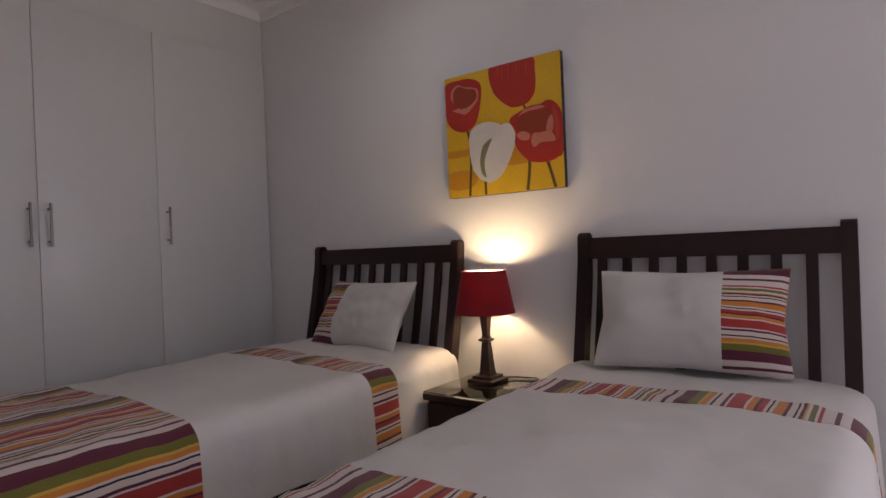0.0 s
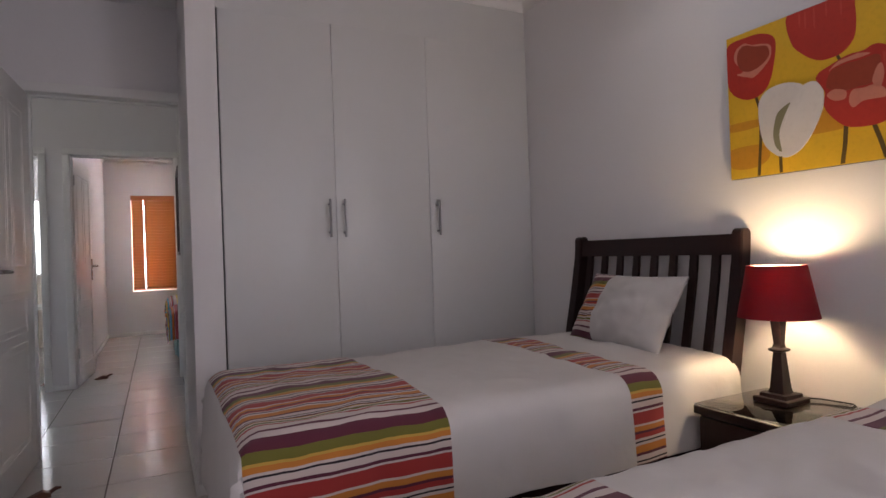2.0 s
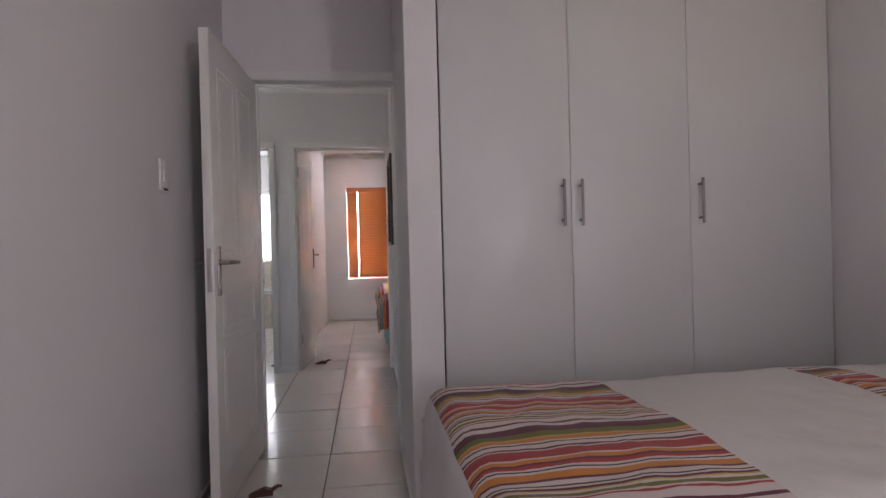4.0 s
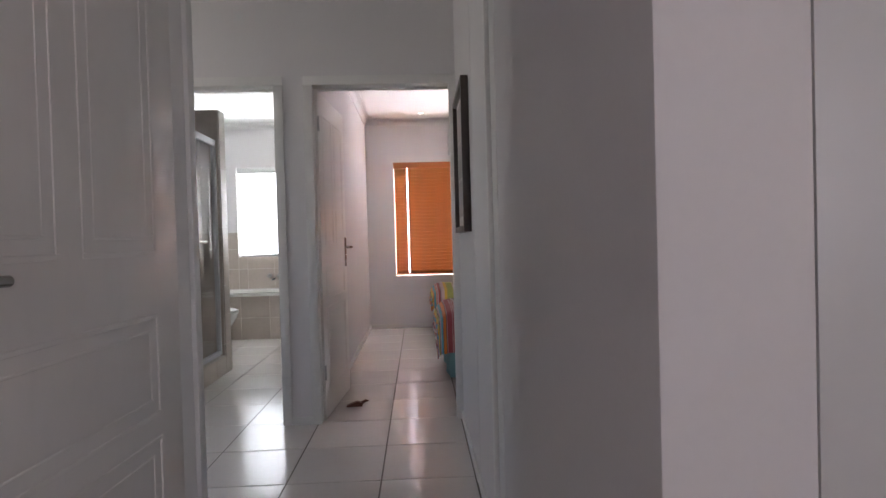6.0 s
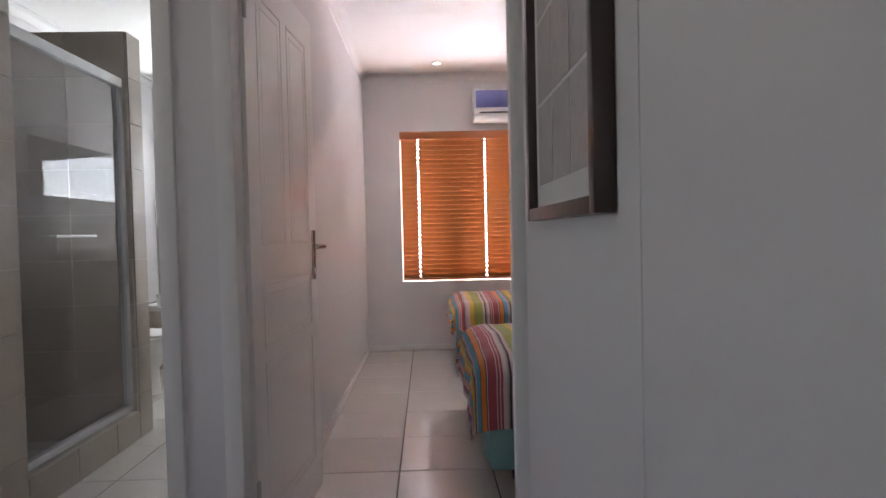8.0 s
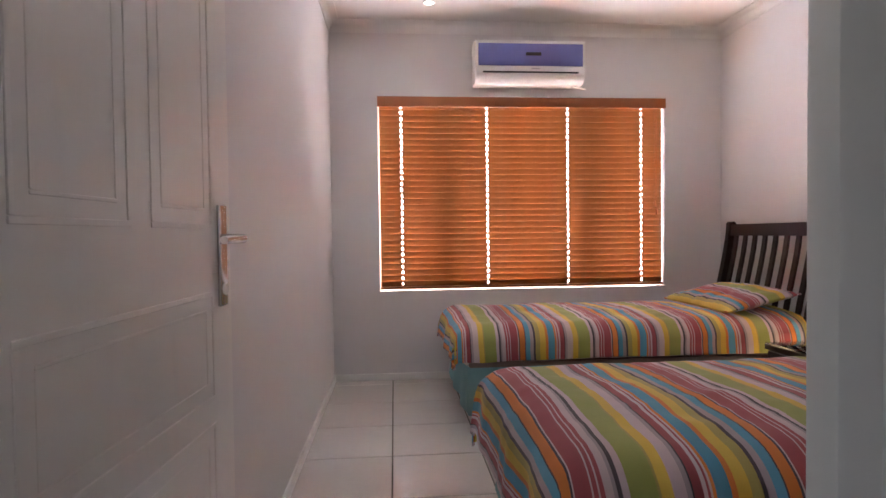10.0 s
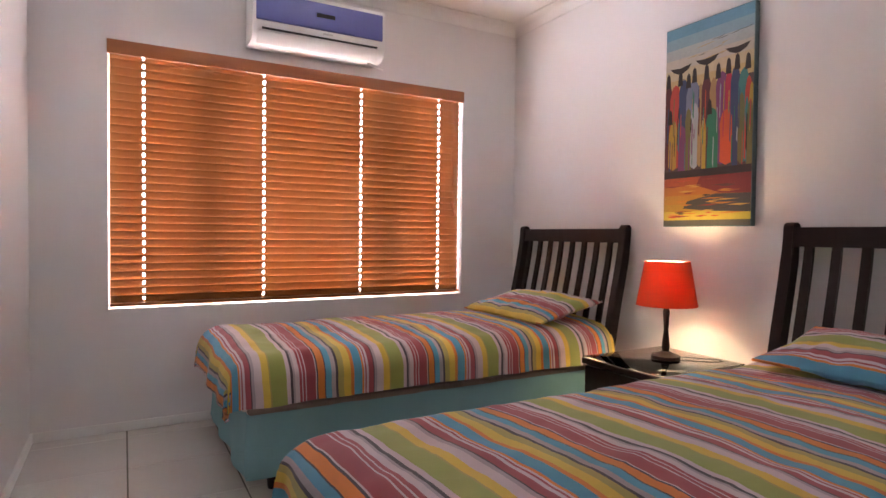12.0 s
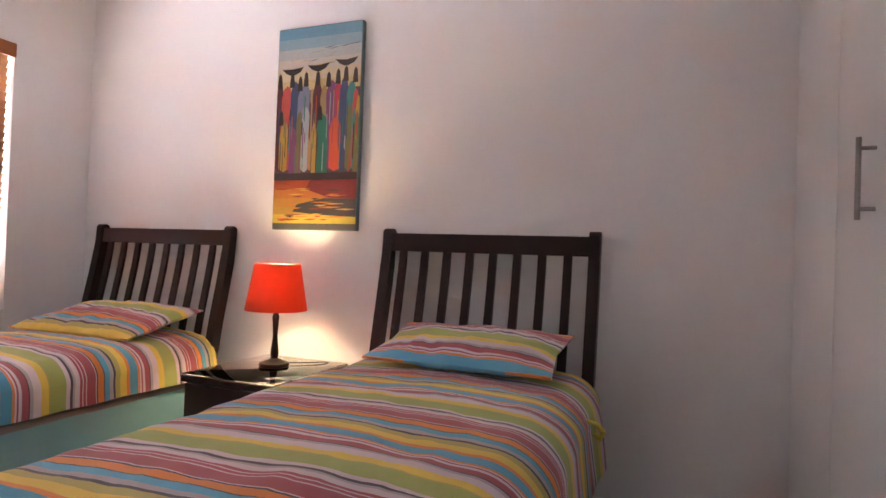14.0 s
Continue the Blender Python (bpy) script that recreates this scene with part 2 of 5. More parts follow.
def add_box(bm, lo, hi, bevel=0.0, segments=2):
    made = bmesh.ops.create_cube(bm, size=1.0)["verts"]
    for v in made:
        v.co = Vector([lo[i] + (v.co[i] + 0.5) * (hi[i] - lo[i]) for i in range(3)])
    if bevel:
        edges = list({e for v in made for e in v.link_edges})
        bmesh.ops.bevel(bm, geom=edges, offset=bevel, segments=segments, affect="EDGES", profile=0.6)
    return bm


def box(lo, hi, bevel=0.0, segments=2):
    return add_box(bmesh.new(), lo, hi, bevel, segments)


def add_lathe(bm, profile, sides=24, centre=(0, 0, 0), cap=True):
    """profile: (radius, z) from bottom to top."""
    rings = []
    for r, z in profile:
        rings.append([bm.verts.new((centre[0] + r * math.cos(2 * math.pi * i / sides), centre[1] + r * math.sin(2 * math.pi * i / sides), centre[2] + z)) for i in range(sides)])
    for a, b in zip(rings, rings[1:]):
        for i in range(sides):
            j = (i + 1) % sides
            bm.faces.new((a[i], a[j], b[j], b[i]))
    if cap:
        bm.faces.new(rings[0][::-1])
        bm.faces.new(rings[-1])
    return bm


def lathe(profile, sides=24, centre=(0, 0, 0), cap=True):
    return add_lathe(bmesh.new(), profile, sides, centre, cap)


def add_tube(bm, points, radii, sides=10):
    """A round bar through points."""
    points = [Vector(p) for p in points]
    rings = []
    for k, p in enumerate(points):
        way = (points[min(k + 1, len(points) - 1)] - points[max(k - 1, 0)]).normalized()
        a = way.orthogonal().normalized() if k == 0 else (rings_a - way * rings_a.dot(way)).normalized()
        rings_a = a
        b = way.cross(a)
        r = radii[k] if hasattr(radii, "__len__") else radii
        rings.append([bm.verts.new(p + r * (math.cos(2 * math.pi * i / sides) * a + math.sin(2 * math.pi * i / sides) * b)) for i in range(sides)])
    for a, b in zip(rings, rings[1:]):
        for i in range(sides):
            j = (i + 1) % sides
            bm.faces.new((a[i], a[j], b[j], b[i]))
    bm.faces.new(rings[0][::-1])
    bm.faces.new(rings[-1])
    return bm


def tube(points, radii, sides=10):
    return add_tube(bmesh.new(), points, radii, sides)


def prism(outline, axis, lo, hi, bevel=0.0):
    """A flat outline pushed along an axis; outline holds the two other coordinates in order."""
    bm = bmesh.new()
    rest = [i for i in range(3) if i != axis]

    def at(p, d):
        v = [0, 0, 0]
        v[rest[0]], v[rest[1]], v[axis] = p[0], p[1], d
        return v

    a = [bm.verts.new(at(p, lo)) for p in outline]
    b = [bm.verts.new(at(p, hi)) for p in outline]
    bm.faces.new(a)
    bm.faces.new(b[::-1])
    for i in range(len(outline)):
        j = (i + 1) % len(outline)
        bm.faces.new((a[i], b[i], b[j], a[j]))
    if bevel:
        bmesh.ops.bevel(bm, geom=[e for e in bm.edges if e.calc_face_angle(0) > 0.7], offset=bevel, segments=2, affect="EDGES")
    return bm


def structure(name, bm, material, label, category, smooth=True):
    ob = part(name, bm, material)
    return tagged(ob, label=label, category=category, kind="structure")


def boxes(*pairs, bevel=0.0):
    bm = bmesh.new()
    for lo, hi in pairs:
        add_box(bm, lo, hi, bevel)
    return bm

# ---- structure ----
TOP = 2.60
WT = "white painted plaster wall, slightly uneven"
structure("wall_left_one", boxes(((-0.92, -6.4, -0.02), (-0.80, 0.96, TOP))), WALL, WT, "wall")
structure("wall_right_one", boxes(((2.03, -4.55, -0.02), (2.17, 0.96, TOP)), ((2.03, -6.4, -0.02), (2.17, -5.85, TOP)), ((2.03, -5.85, -0.02), (2.17, -4.55, 0.85)), ((2.03, -5.85, 2.15), (2.17, -4.55, TOP))), WALL, WT, "wall")
structure("wall_back_one", boxes(((-0.92, -6.52, -0.02), (2.17, -6.4, TOP))), WALL, WT, "wall")
structure("wall_door_one", boxes(((-3.42, 0.96, -0.02), (-0.665, 1.08, TOP)), ((0.14, 0.96, -0.02), (2.17, 1.08, TOP)),
                                 ((-0.665, 0.96, 2.06), (0.14, 1.08, TOP))), WALL, WT, "wall")
structure("wall_nib", box((0.12, 0.03, -0.02), (0.255, 0.96, TOP), 0.004), WALL, "white plaster nib wall beside the wardrobe", "wall")
structure("wall_bulkhead", boxes(((0.255, 0.055, 2.285), (2.03, 0.15, TOP))), MELAMINE, "white bulkhead above the wardrobe doors", "wall")
structure("wall_hall_right", boxes(((0.175, 2.12, -0.02), (0.295, 3.06, TOP)), ((0.177, 1.08, -0.02), (0.295, 2.12, TOP))), WALL, WT, "wall")
# unseen end wall; its opening is added for the hall's fill lamp
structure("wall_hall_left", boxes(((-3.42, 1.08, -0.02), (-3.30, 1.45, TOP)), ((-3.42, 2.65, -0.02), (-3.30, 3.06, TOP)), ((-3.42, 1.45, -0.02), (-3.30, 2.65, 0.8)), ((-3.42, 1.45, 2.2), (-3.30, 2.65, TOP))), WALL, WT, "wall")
structure("wall_doors_two", boxes(((-3.42, 3.06, -0.02), (-1.765, 3.20, TOP)), ((-0.895, 3.06, -0.02), (-0.705, 3.20, TOP)), ((0.16, 3.06, -0.02), (0.55, 3.085, TOP)), ((0.24, 3.085, -0.02), (0.55, 3.20, TOP)),
                                  ((-1.765, 3.06, 2.06), (-0.895, 3.20, TOP)), ((-0.705, 3.06, 2.06), (0.16, 3.20, TOP))), WALL, WT, "wall")
structure("wall_recess_two", boxes(((0.43, 2.40, -0.02), (0.55, 3.06, TOP)), ((0.43, 2.28, -0.02), (2.37, 2.40, TOP))), WALL, WT, "wall")
structure("wall_between_two", boxes(((-0.81, 3.20, -0.02), (-0.70, 7.02, TOP))), WALL, WT, "wall")
structure("wall_right_two", boxes(((2.25, 2.40, -0.02), (2.37, 7.02, TOP))), WALL, WT, "wall")
WX0, WX1, WZ0, WZ1 = -0.358, 1.803, 0.652, 2.07
structure("wall_window_two", boxes(((-0.70, 6.80, -0.02), (WX0, 7.02, TOP)), ((WX1, 6.80, -0.02), (2.25, 7.02, TOP)),
                                   ((WX0, 6.80, -0.02), (WX1, 7.02, WZ0)), ((WX0, 6.80, WZ1), (WX1, 7.02, TOP))), WALL, WT, "wall")
BX0, BX1, BZ0, BZ1 = -2.33, -0.90, 0.94, 2.06
structure("wall_window_bath", boxes(((-2.82, 6.90, -0.02), (BX0, 7.02, TOP)), ((BX1, 6.90, -0.02), (-0.81, 7.02, TOP)),
                                    ((BX0, 6.90, -0.02), (BX1, 7.02, BZ0)), ((BX0, 6.90, BZ1), (BX1, 7.02, TOP))), WALL, WT, "wall")
structure("wall_bath_left", boxes(((-2.82, 3.20, -0.02), (-2.70, 6.90, TOP))), WALL, WT, "wall")
structure("ceiling_one", boxes(((-0.92, -6.52, TOP), (2.17, 1.02, TOP + 0.1))), CEIL, "smooth white plaster ceiling", "ceiling")
structure("ceiling_hall", boxes(((-3.42, 1.02, TOP), (0.36, 3.13, TOP + 0.1))), CEIL, "smooth white plaster ceiling", "ceiling")
structure("ceiling_two", boxes(((-0.75, 3.13, TOP), (2.37, 7.02, TOP + 0.1)), ((0.36, 2.28, TOP), (2.37, 3.13, TOP + 0.1))), CEIL, "smooth white plaster ceiling", "ceiling")
structure("ceiling_bath", boxes(((-2.82, 3.13, TOP), (-0.75, 7.02, TOP + 0.1))), CEIL, "smooth white plaster ceiling", "ceiling")
structure("ground", boxes(((-60, -60, -0.4), (60, 60, -0.3))), OUTSIDE, "pale paved ground outside the house", "ground")


def cornice(name, x0, y0, x1, y1, r=0.075):
    bm = bmesh.new()
    prof = [(0.0, TOP - r), (0.006, TOP - r)]
    for k in range(1, 8):
        th = math.pi / 2 * k / 8
        prof.append((0.006 + (r - 0.012) * (1 - math.cos(th)), TOP - r + 0.006 + (r - 0.012) * math.sin(th)))
    prof += [(r, TOP - 0.006), (r, TOP)]
    rings = [[bm.verts.new((x, y, z)) for x, y in ((x0 + d, y0 + d), (x1 - d, y0 + d), (x1 - d, y1 - d), (x0 + d, y1 - d))] for d, z in prof]
    for a, b in zip(rings, rings[1:]):
        for i in range(4):
            j = (i + 1) % 4
            bm.faces.new((a[i], a[j], b[j], b[i]))
    structure(name, bm, CEIL, "white coved plaster cornice", "cornice")


cornice("trim_cornice_two", -0.70, 3.20, 2.25, 6.80)
cornice("trim_cornice_one", -0.80, -6.40, 2.03, 0.055)
cornice("trim_cornice_bath", -2.70, 3.20, -0.81, 6.90, 0.06)
cornice("trim_cornice_hall", -3.30, 1.08, 0.175, 3.06, 0.06)

SK = 0.05
BB = "white painted skirting board"
for name, lo, hi in (("baseboard_two_left", (-0.70, 3.9, 0), (-0.686, 6.786, SK)), ("baseboard_two_window", (-0.70, 6.786, 0), (2.25, 6.80, SK)),
                     ("baseboard_two_right", (2.236, 3.10, 0), (2.25, 6.786, SK)), ("baseboard_hall_right", (0.161, 2.12, 0), (0.175, 3.04, SK)), ("baseboard_hall_recess", (0.163, 1.1, 0), (0.177, 2.12, SK)),
                     ("baseboard_hall_end", (-3.30, 3.046, 0), (-1.80, 3.06, SK)), ("baseboard_one_left", (-0.80, -6.4, 0), (-0.786, 0.94, SK)),
                     ("baseboard_one_right", (2.016, -6.4, 0), (2.03, 0.02, SK)), ("baseboard_nib", (0.106, 0.016, 0), (0.12, 0.94, SK)),
                     ("baseboard_nib_front", (0.12, 0.016, 0), (0.255, 0.03, SK)), ("baseboard_column", (-0.86, 3.046, 0), (-0.74, 3.06, SK))):
    structure(name, box(lo, hi, 0.004), TRIM, BB, "skirting board")


def door_frame(name, x0, x1, y0, y1, top=2.04, right=None):
    ob = thing(name, "white enamelled door frame set into the wall", "door frame")
    ob["kind"] = "structure"
    w = 0.055
    for lo, hi, n in (((x0 - w, y0 - 0.014, 0), (x0, y1 + 0.014, top), "jamb"), ((x1, y0 - 0.014, 0), (x1 + w, right or y1 + 0.014, top), "jamb"),
                      ((x0 - w, y0 - 0.014, top), (x1 + w, y1 + 0.014, top + w), "head")):
        part(n, box(lo, hi, 0.006), TRIM, ob)
    ym = (y0 + y1) / 2
    for lo, hi in (((x0, ym, 0), (x0 + 0.012, ym + 0.03, top - 0.012)), ((x1 - 0.012, ym, 0), (x1, ym + 0.03, top - 0.012)) if not right else ((x1 + 0.02, y0 + 0.03, 0), (x1 + 0.05, y0 + 0.034, top - 0.012)), ((x0, ym, top - 0.012), (x1, ym + 0.03, top))):
        part("door_rebate", box(lo, hi, 0.002), TRIM, ob)
    return ob


f1 = door_frame("door_frame_1", -0.645, 0.117, 0.96, 1.08)
part("strike_plate", box((0.1135, 1.030, 1.005), (0.1175, 1.060, 1.110), 0.001), STEEL, f1, "steel strike plate")
f2 = door_frame("door_frame_2", -0.685, 0.133, 3.06, 3.20, right=3.088)
f3 = door_frame("door_frame_3", -1.735, -0.915, 3.06, 3.20)


def door_leaf(name, label, m, width=0.77, height=2.03):
    """A leaf that reaches along +y from its hinges; panels and handles on both faces."""
    ob = thing(name, label, "door", m)
    ob["kind"] = "structure"
    part("door_panel", box((-0.04, 0, 0.008), (0, width, height), 0.003), DOOR, ob)
    cols = ((0.10, width / 2 - 0.03), (width / 2 + 0.03, width - 0.10))
    rings = [(a, b, 1.08, 1.90) for a, b in cols] + [(0.10, width - 0.10, 0.735, 0.955), (0.10, width - 0.10, 0.16, 0.69)]
    for side in (0, 1):
        for a, b, lo, hi in rings:
            for inset, w, d in ((0.0, 0.010, 0.0022), (0.034, 0.006, 0.0012)):
                bm = bmesh.new()
                y0, y1, z0, z1 = a + inset, b - inset, lo + inset, hi - inset
                x0, x1 = (-0.002, d) if side == 0 else (-0.04 - d, -0.038)
                for p, q in (((x0, y0, z0), (x1, y1, z0 + w)), ((x0, y0, z1 - w), (x1, y1, z1)), ((x0, y0, z0 + w), (x1, y0 + w, z1 - w)), ((x0, y1 - w, z0 + w), (x1, y1, z1 - w))):
                    add_box(bm, p, q, 0.0012, 1)
                part("panel_moulding", bm, DOOR, ob)
        s = 1 if side == 0 else -1
        xf = 0.0 if side == 0 else -0.04
        y = width - 0.055
        lo, hi = sorted((xf - s * 0.001, xf + s * 0.007))
        plate = part("handle_plate", box((lo, y - 0.02, 0.92), (hi, y + 0.02, 1.13), 0.003), POLISHED, ob, "chrome handle plate")
        part("lever_handle", tube([(xf, y, 1.06), (xf + s * 0.045, y, 1.06), (xf + s * 0.052, y - 0.015, 1.06), (xf + s * 0.052, y - 0.12, 1.058)], [0.011, 0.010, 0.010, 0.008]), POLISHED, ob, "chrome lever handle")
        part("keyhole", lathe([(0.012, 0), (0.012, 0.004), (0.006, 0.006)], 14), CHROME, ob, m=pose(xf + s * 0.007, y, 0.955, 0, 90 * s, 0))
    part("lock_plate", box((-0.030, width - 0.001, 0.94), (-0.010, width + 0.0015, 1.12), 0.001), CHROME, ob, "steel lock plate")
    for z in (0.25, 1.78):
        part("hinge", lathe([(0.007, 0), (0.007, 0.09)], 10), CHROME, ob, m=pose(0.004, -0.004, z))
    return ob


door_leaf("door_1", "open white panelled door with chrome lever handle", pose(-0.680, 0.94, 0, 0, 0, 177.6))
door_leaf("door_2", "open white panelled door standing beside the bedroom wall", pose(-0.668, 3.125, 0, 0, 0, -4.5), 0.75)


def door_wedge(m):
    ob = thing("door_stop", "brown rubber door stop on the tiled floor", "door stop", m, "door stops")
    out = [(-0.05, 0), (0.055, 0), (0.055, 0.02), (0.02, 0.034), (-0.05, 0.008)]
    part("wedge", prism(out, 1, -0.018, 0.018, 0.003), BROWNRUBBER, ob)
    part("tail", tube([(0.05, 0, 0.02), (0.075, 0.006, 0.032), (0.095, 0.008, 0.03)], [0.011, 0.009, 0.005]), BROWNRUBBER, ob)
    return ob


stop = door_wedge(pose(-0.555, 0.385, 0, 0, 0, 8))
copy_thing(stop, pose(-0.53, 3.41, 0, 0, 0, 4))
copy_thing(stop, pose(-0.95, 3.42, 0, 0, 0, 15))

# ---- wardrobes ----


def bar_handle(parent, x, y, z0, z1, way=-1):
    h = part("handle", tube([(x, y, z0), (x, y, z1)], 0.006), STEEL, parent, "satin steel bar handle")
    for z in (z0 + 0.025, z1 - 0.025):
        part("handle_post", tube([(x, y - way * 0.002, z), (x, y - way * 0.034, z)], 0.005), STEEL, h)


def wardrobe(label, doors, y, depth, top, handles, way, x0, x1, hz=(1.175, 1.37)):
    """Built-in wardrobe with its face at y; way: -1 faces -y."""
    ob = thing("wardrobe", label, "wardrobe")
    lo, hi = sorted((y - way * 0.022, y - way * depth))
    part("body", boxes(((x0, lo, 0.0), (x0 + 0.018, hi, top)), ((x1 - 0.018, lo, 0.0), (x1, hi, top)), ((x0 + 0.018, lo, top - 0.018), (x1 - 0.018, hi, top)),
                       ((x0 + 0.018, lo, 0.06), (x1 - 0.018, hi, 0.078)), ((x0 + 0.018, lo + 0.03, 0.0), (x1 - 0.018, lo + 0.045, 0.06))), MELAMINE, ob)
    for i, (a, b) in enumerate(zip(doors, doors[1:])):
        f0, f1 = sorted((y, y - way * 0.018))
        d = part("door", box((a + 0.0011, f0, 0.07), (b - 0.0011, f1, top + 0.01), 0.0012), MELAMINE, ob)
        if handles[i] is not None:
            bar_handle(d, handles[i], y + way * 0.034, hz[0], hz[1], way)
    return ob


wardrobe("white melamine built-in wardrobe with three tall doors", [0.262, 0.812, 1.348, 2.025], 0.04, 0.62, 2.27, [0.772, 0.850, 1.39], -1, 0.258, 2.028)
# solid black strip: the gap's shade is given as colour
structure("trim_wardrobe_gap", box((0.2555, 0.052, 0.0), (0.2615, 0.062, 2.28)), BLACK, "black strip coloured as the shade in the wardrobe gap", "trim")
wardrobe("white melamine built-in wardrobe beside the bed", [0.56, 1.13, 1.69, 2.245], 3.085, 0.62, 2.27, [1.08, 1.365, None], 1, 0.556, 2.248, (1.125, 1.315))
structure("wall_bulkhead_two", boxes(((0.55, 3.00, 2.285), (2.25, 3.07, TOP))), WALL, "white bulkhead above the wardrobe", "wall")

# ---- bedrooms ----


def post_x(z):
    """Lean of the headboard: how far the sleigh curve stands off the wall."""
    t = max(0.0, min(1.0, (z - 0.35) / 0.8))
    return -0.155 + 0.115 * (t * t * (3 - 2 * t))


def curved_bar(y0, y1, z0, z1, thick, steps=12, round_top=False, bevel=0.004):
    bm = bmesh.new()
    rings = []
    for k in range(steps + 1):
        z = z0 + (z1 - z0) * k / steps
        x = post_x(z)
        rings.append([bm.verts.new(p) for p in ((x - thick / 2, y0, z), (x + thick / 2, y0, z), (x + thick / 2, y1, z), (x - thick / 2, y1, z))])
    if round_top:
        x, z = post_x(z1), z1
        for k in range(1, 5):
            th = math.pi / 2 * k / 5
            h, w = 0.022 * math.sin(th), thick / 2 * math.cos(th)
            rings.append([bm.verts.new(p) for p in ((x - w, y0, z + h), (x + w, y0, z + h), (x + w, y1, z + h), (x - w, y1, z + h))])
    for a, b in zip(rings, rings[1:]):
        for i in range(4):
            j = (i + 1) % 4
            bm.faces.new((a[i], a[j], b[j], b[i]))
    bm.faces.new(rings[0][::-1])
    bm.faces.new(rings[-1])
    if bevel:
        es = [e for e in bm.edges if abs(e.verts[0].co.z - e.verts[1].co.z) > 1e-4]
        bmesh.ops.bevel(bm, geom=es, offset=bevel, segments=2, affect="EDGES")
    return bm


def bed(label, m, length, valance):
    """Origin on the floor at the wall behind the headboard; the bed reaches along -x."""
    ob = thing("bed", label, "bed", m, "single beds")
    hb = part("headboard", curved_bar(-0.465, 0.465, 1.03, 1.112, 0.032, 4), DARKWOOD, ob, "dark slatted sleigh headboard")
    part("headboard_rail", curved_bar(-0.465, 0.465, 0.30, 0.40, 0.03, 4), DARKWOOD, hb)
    for s in (-1, 1):
        part("post", curved_bar(s * 0.4675 - 0.0235, s * 0.4675 + 0.0235, 0.0, 1.112, 0.055, 22, True), DARKWOOD, hb)
    for i in range(8):
        y = -0.360 + i * 0.1072
        part("slat", curved_bar(y - 0.018, y + 0.018, 0.395, 1.035, 0.016, 12, False, 0.002), DARKWOOD, hb)
    x0, x1 = -length, -0.19
    if valance:
        part("mattress_base", box((x0 + 0.09, -0.44, 0.10), (x1, 0.44, 0.33), 0.02), MATTRESS, ob)
        part("base_top", box((x0 + 0.085, -0.487, 0.338), (x1, 0.487, 0.366), 0.008), TAUPE, ob, "taupe cloth edge of the base")
        bm = bmesh.new()
        cols, ring = 220, []
        w, l = 0.482, (x1 - x0 - 0.08)
        per = l + 2 * w + l
        for k in range(cols + 1):
            s = per * k / cols
            if s < l:
                p, n = Vector((x1 - s, w, 0)), Vector((0, 1, 0))
            elif s < l + 2 * w:
                p, n = Vector((x1 - l, w - (s - l), 0)), Vector((-1, 0, 0))
            else:
                p, n = Vector((x1 - l + (s - l - 2 * w), -w, 0)), Vector((0, -1, 0))
            col = []
            for j in range(6):
                z = 0.345 - 0.265 * j / 5
                out = (0.004 + 0.022 * j / 5) * (noise.noise(Vector((s * 5.0, j * 0.25, 3.0))) + 0.6)
                q = p + n * out
                col.append(bm.verts.new((q.x, q.y, z + 0.006 * noise.noise(Vector((s * 3, 9, 1))))))
            ring.append(col)
        for a, b in zip(ring, ring[1:]):
            for j in range(5):
                bm.faces.new((a[j], b[j], b[j + 1], a[j + 1]))
        v = part("valance", bm, TEAL, ob, "pale teal cotton valance")
        sol = v.modifiers.new("thickness", "SOLIDIFY")
        sol.thickness = 0.004
        legs = ((x0 + 0.2, -0.40), (x0 + 0.2, 0.40), (x1 - 0.1, -0.40), (x1 - 0.1, 0.40))
        for x, y in legs:
            part("leg", lathe([(0.022, 0), (0.024, 0.01), (0.034, 0.10), (0.034, 0.105)], 16, (x, y, 0)), DARKWOOD, ob, "turned dark wooden leg")
    else:
        for s in (-1, 1):
            part("side_rail", box((x0 + 0.06, s * 0.475 - 0.014, 0.13), (-0.16, s * 0.475 + 0.014, 0.36), 0.005), DARKWOOD, ob, "dark wooden side rail")
        part("foot_rail", box((x0 + 0.05, -0.489, 0.13), (x0 + 0.078, 0.489, 0.36), 0.005), DARKWOOD, ob, "dark wooden foot rail")
        part("mattress_base", box((x0 + 0.09, -0.455, 0.20), (x1, 0.455, 0.37), 0.01), MATTRESS, ob)
        for x, y in ((x0 + 0.09, -0.45), (x0 + 0.09, 0.45)):
            part("leg", box((x - 0.03, y - 0.03, 0), (x + 0.03, y + 0.03, 0.14), 0.004), DARKWOOD, ob)
    zm = 0.34 if valance else 0.38
    part("mattress", box((x0 + 0.055, -0.455, zm), (x1, 0.455, (0.545 if valance else 0.60)), 0.035, 3), MATTRESS, ob)
    return ob


def fold(s, r, flare):
    if s <= 0:
        return s, 0.0
    if s < r * math.pi / 2:
        th = s / r
        return r * math.sin(th), r * (1 - math.cos(th))
    d = s - r * math.pi / 2
    return r + flare * d, r + d


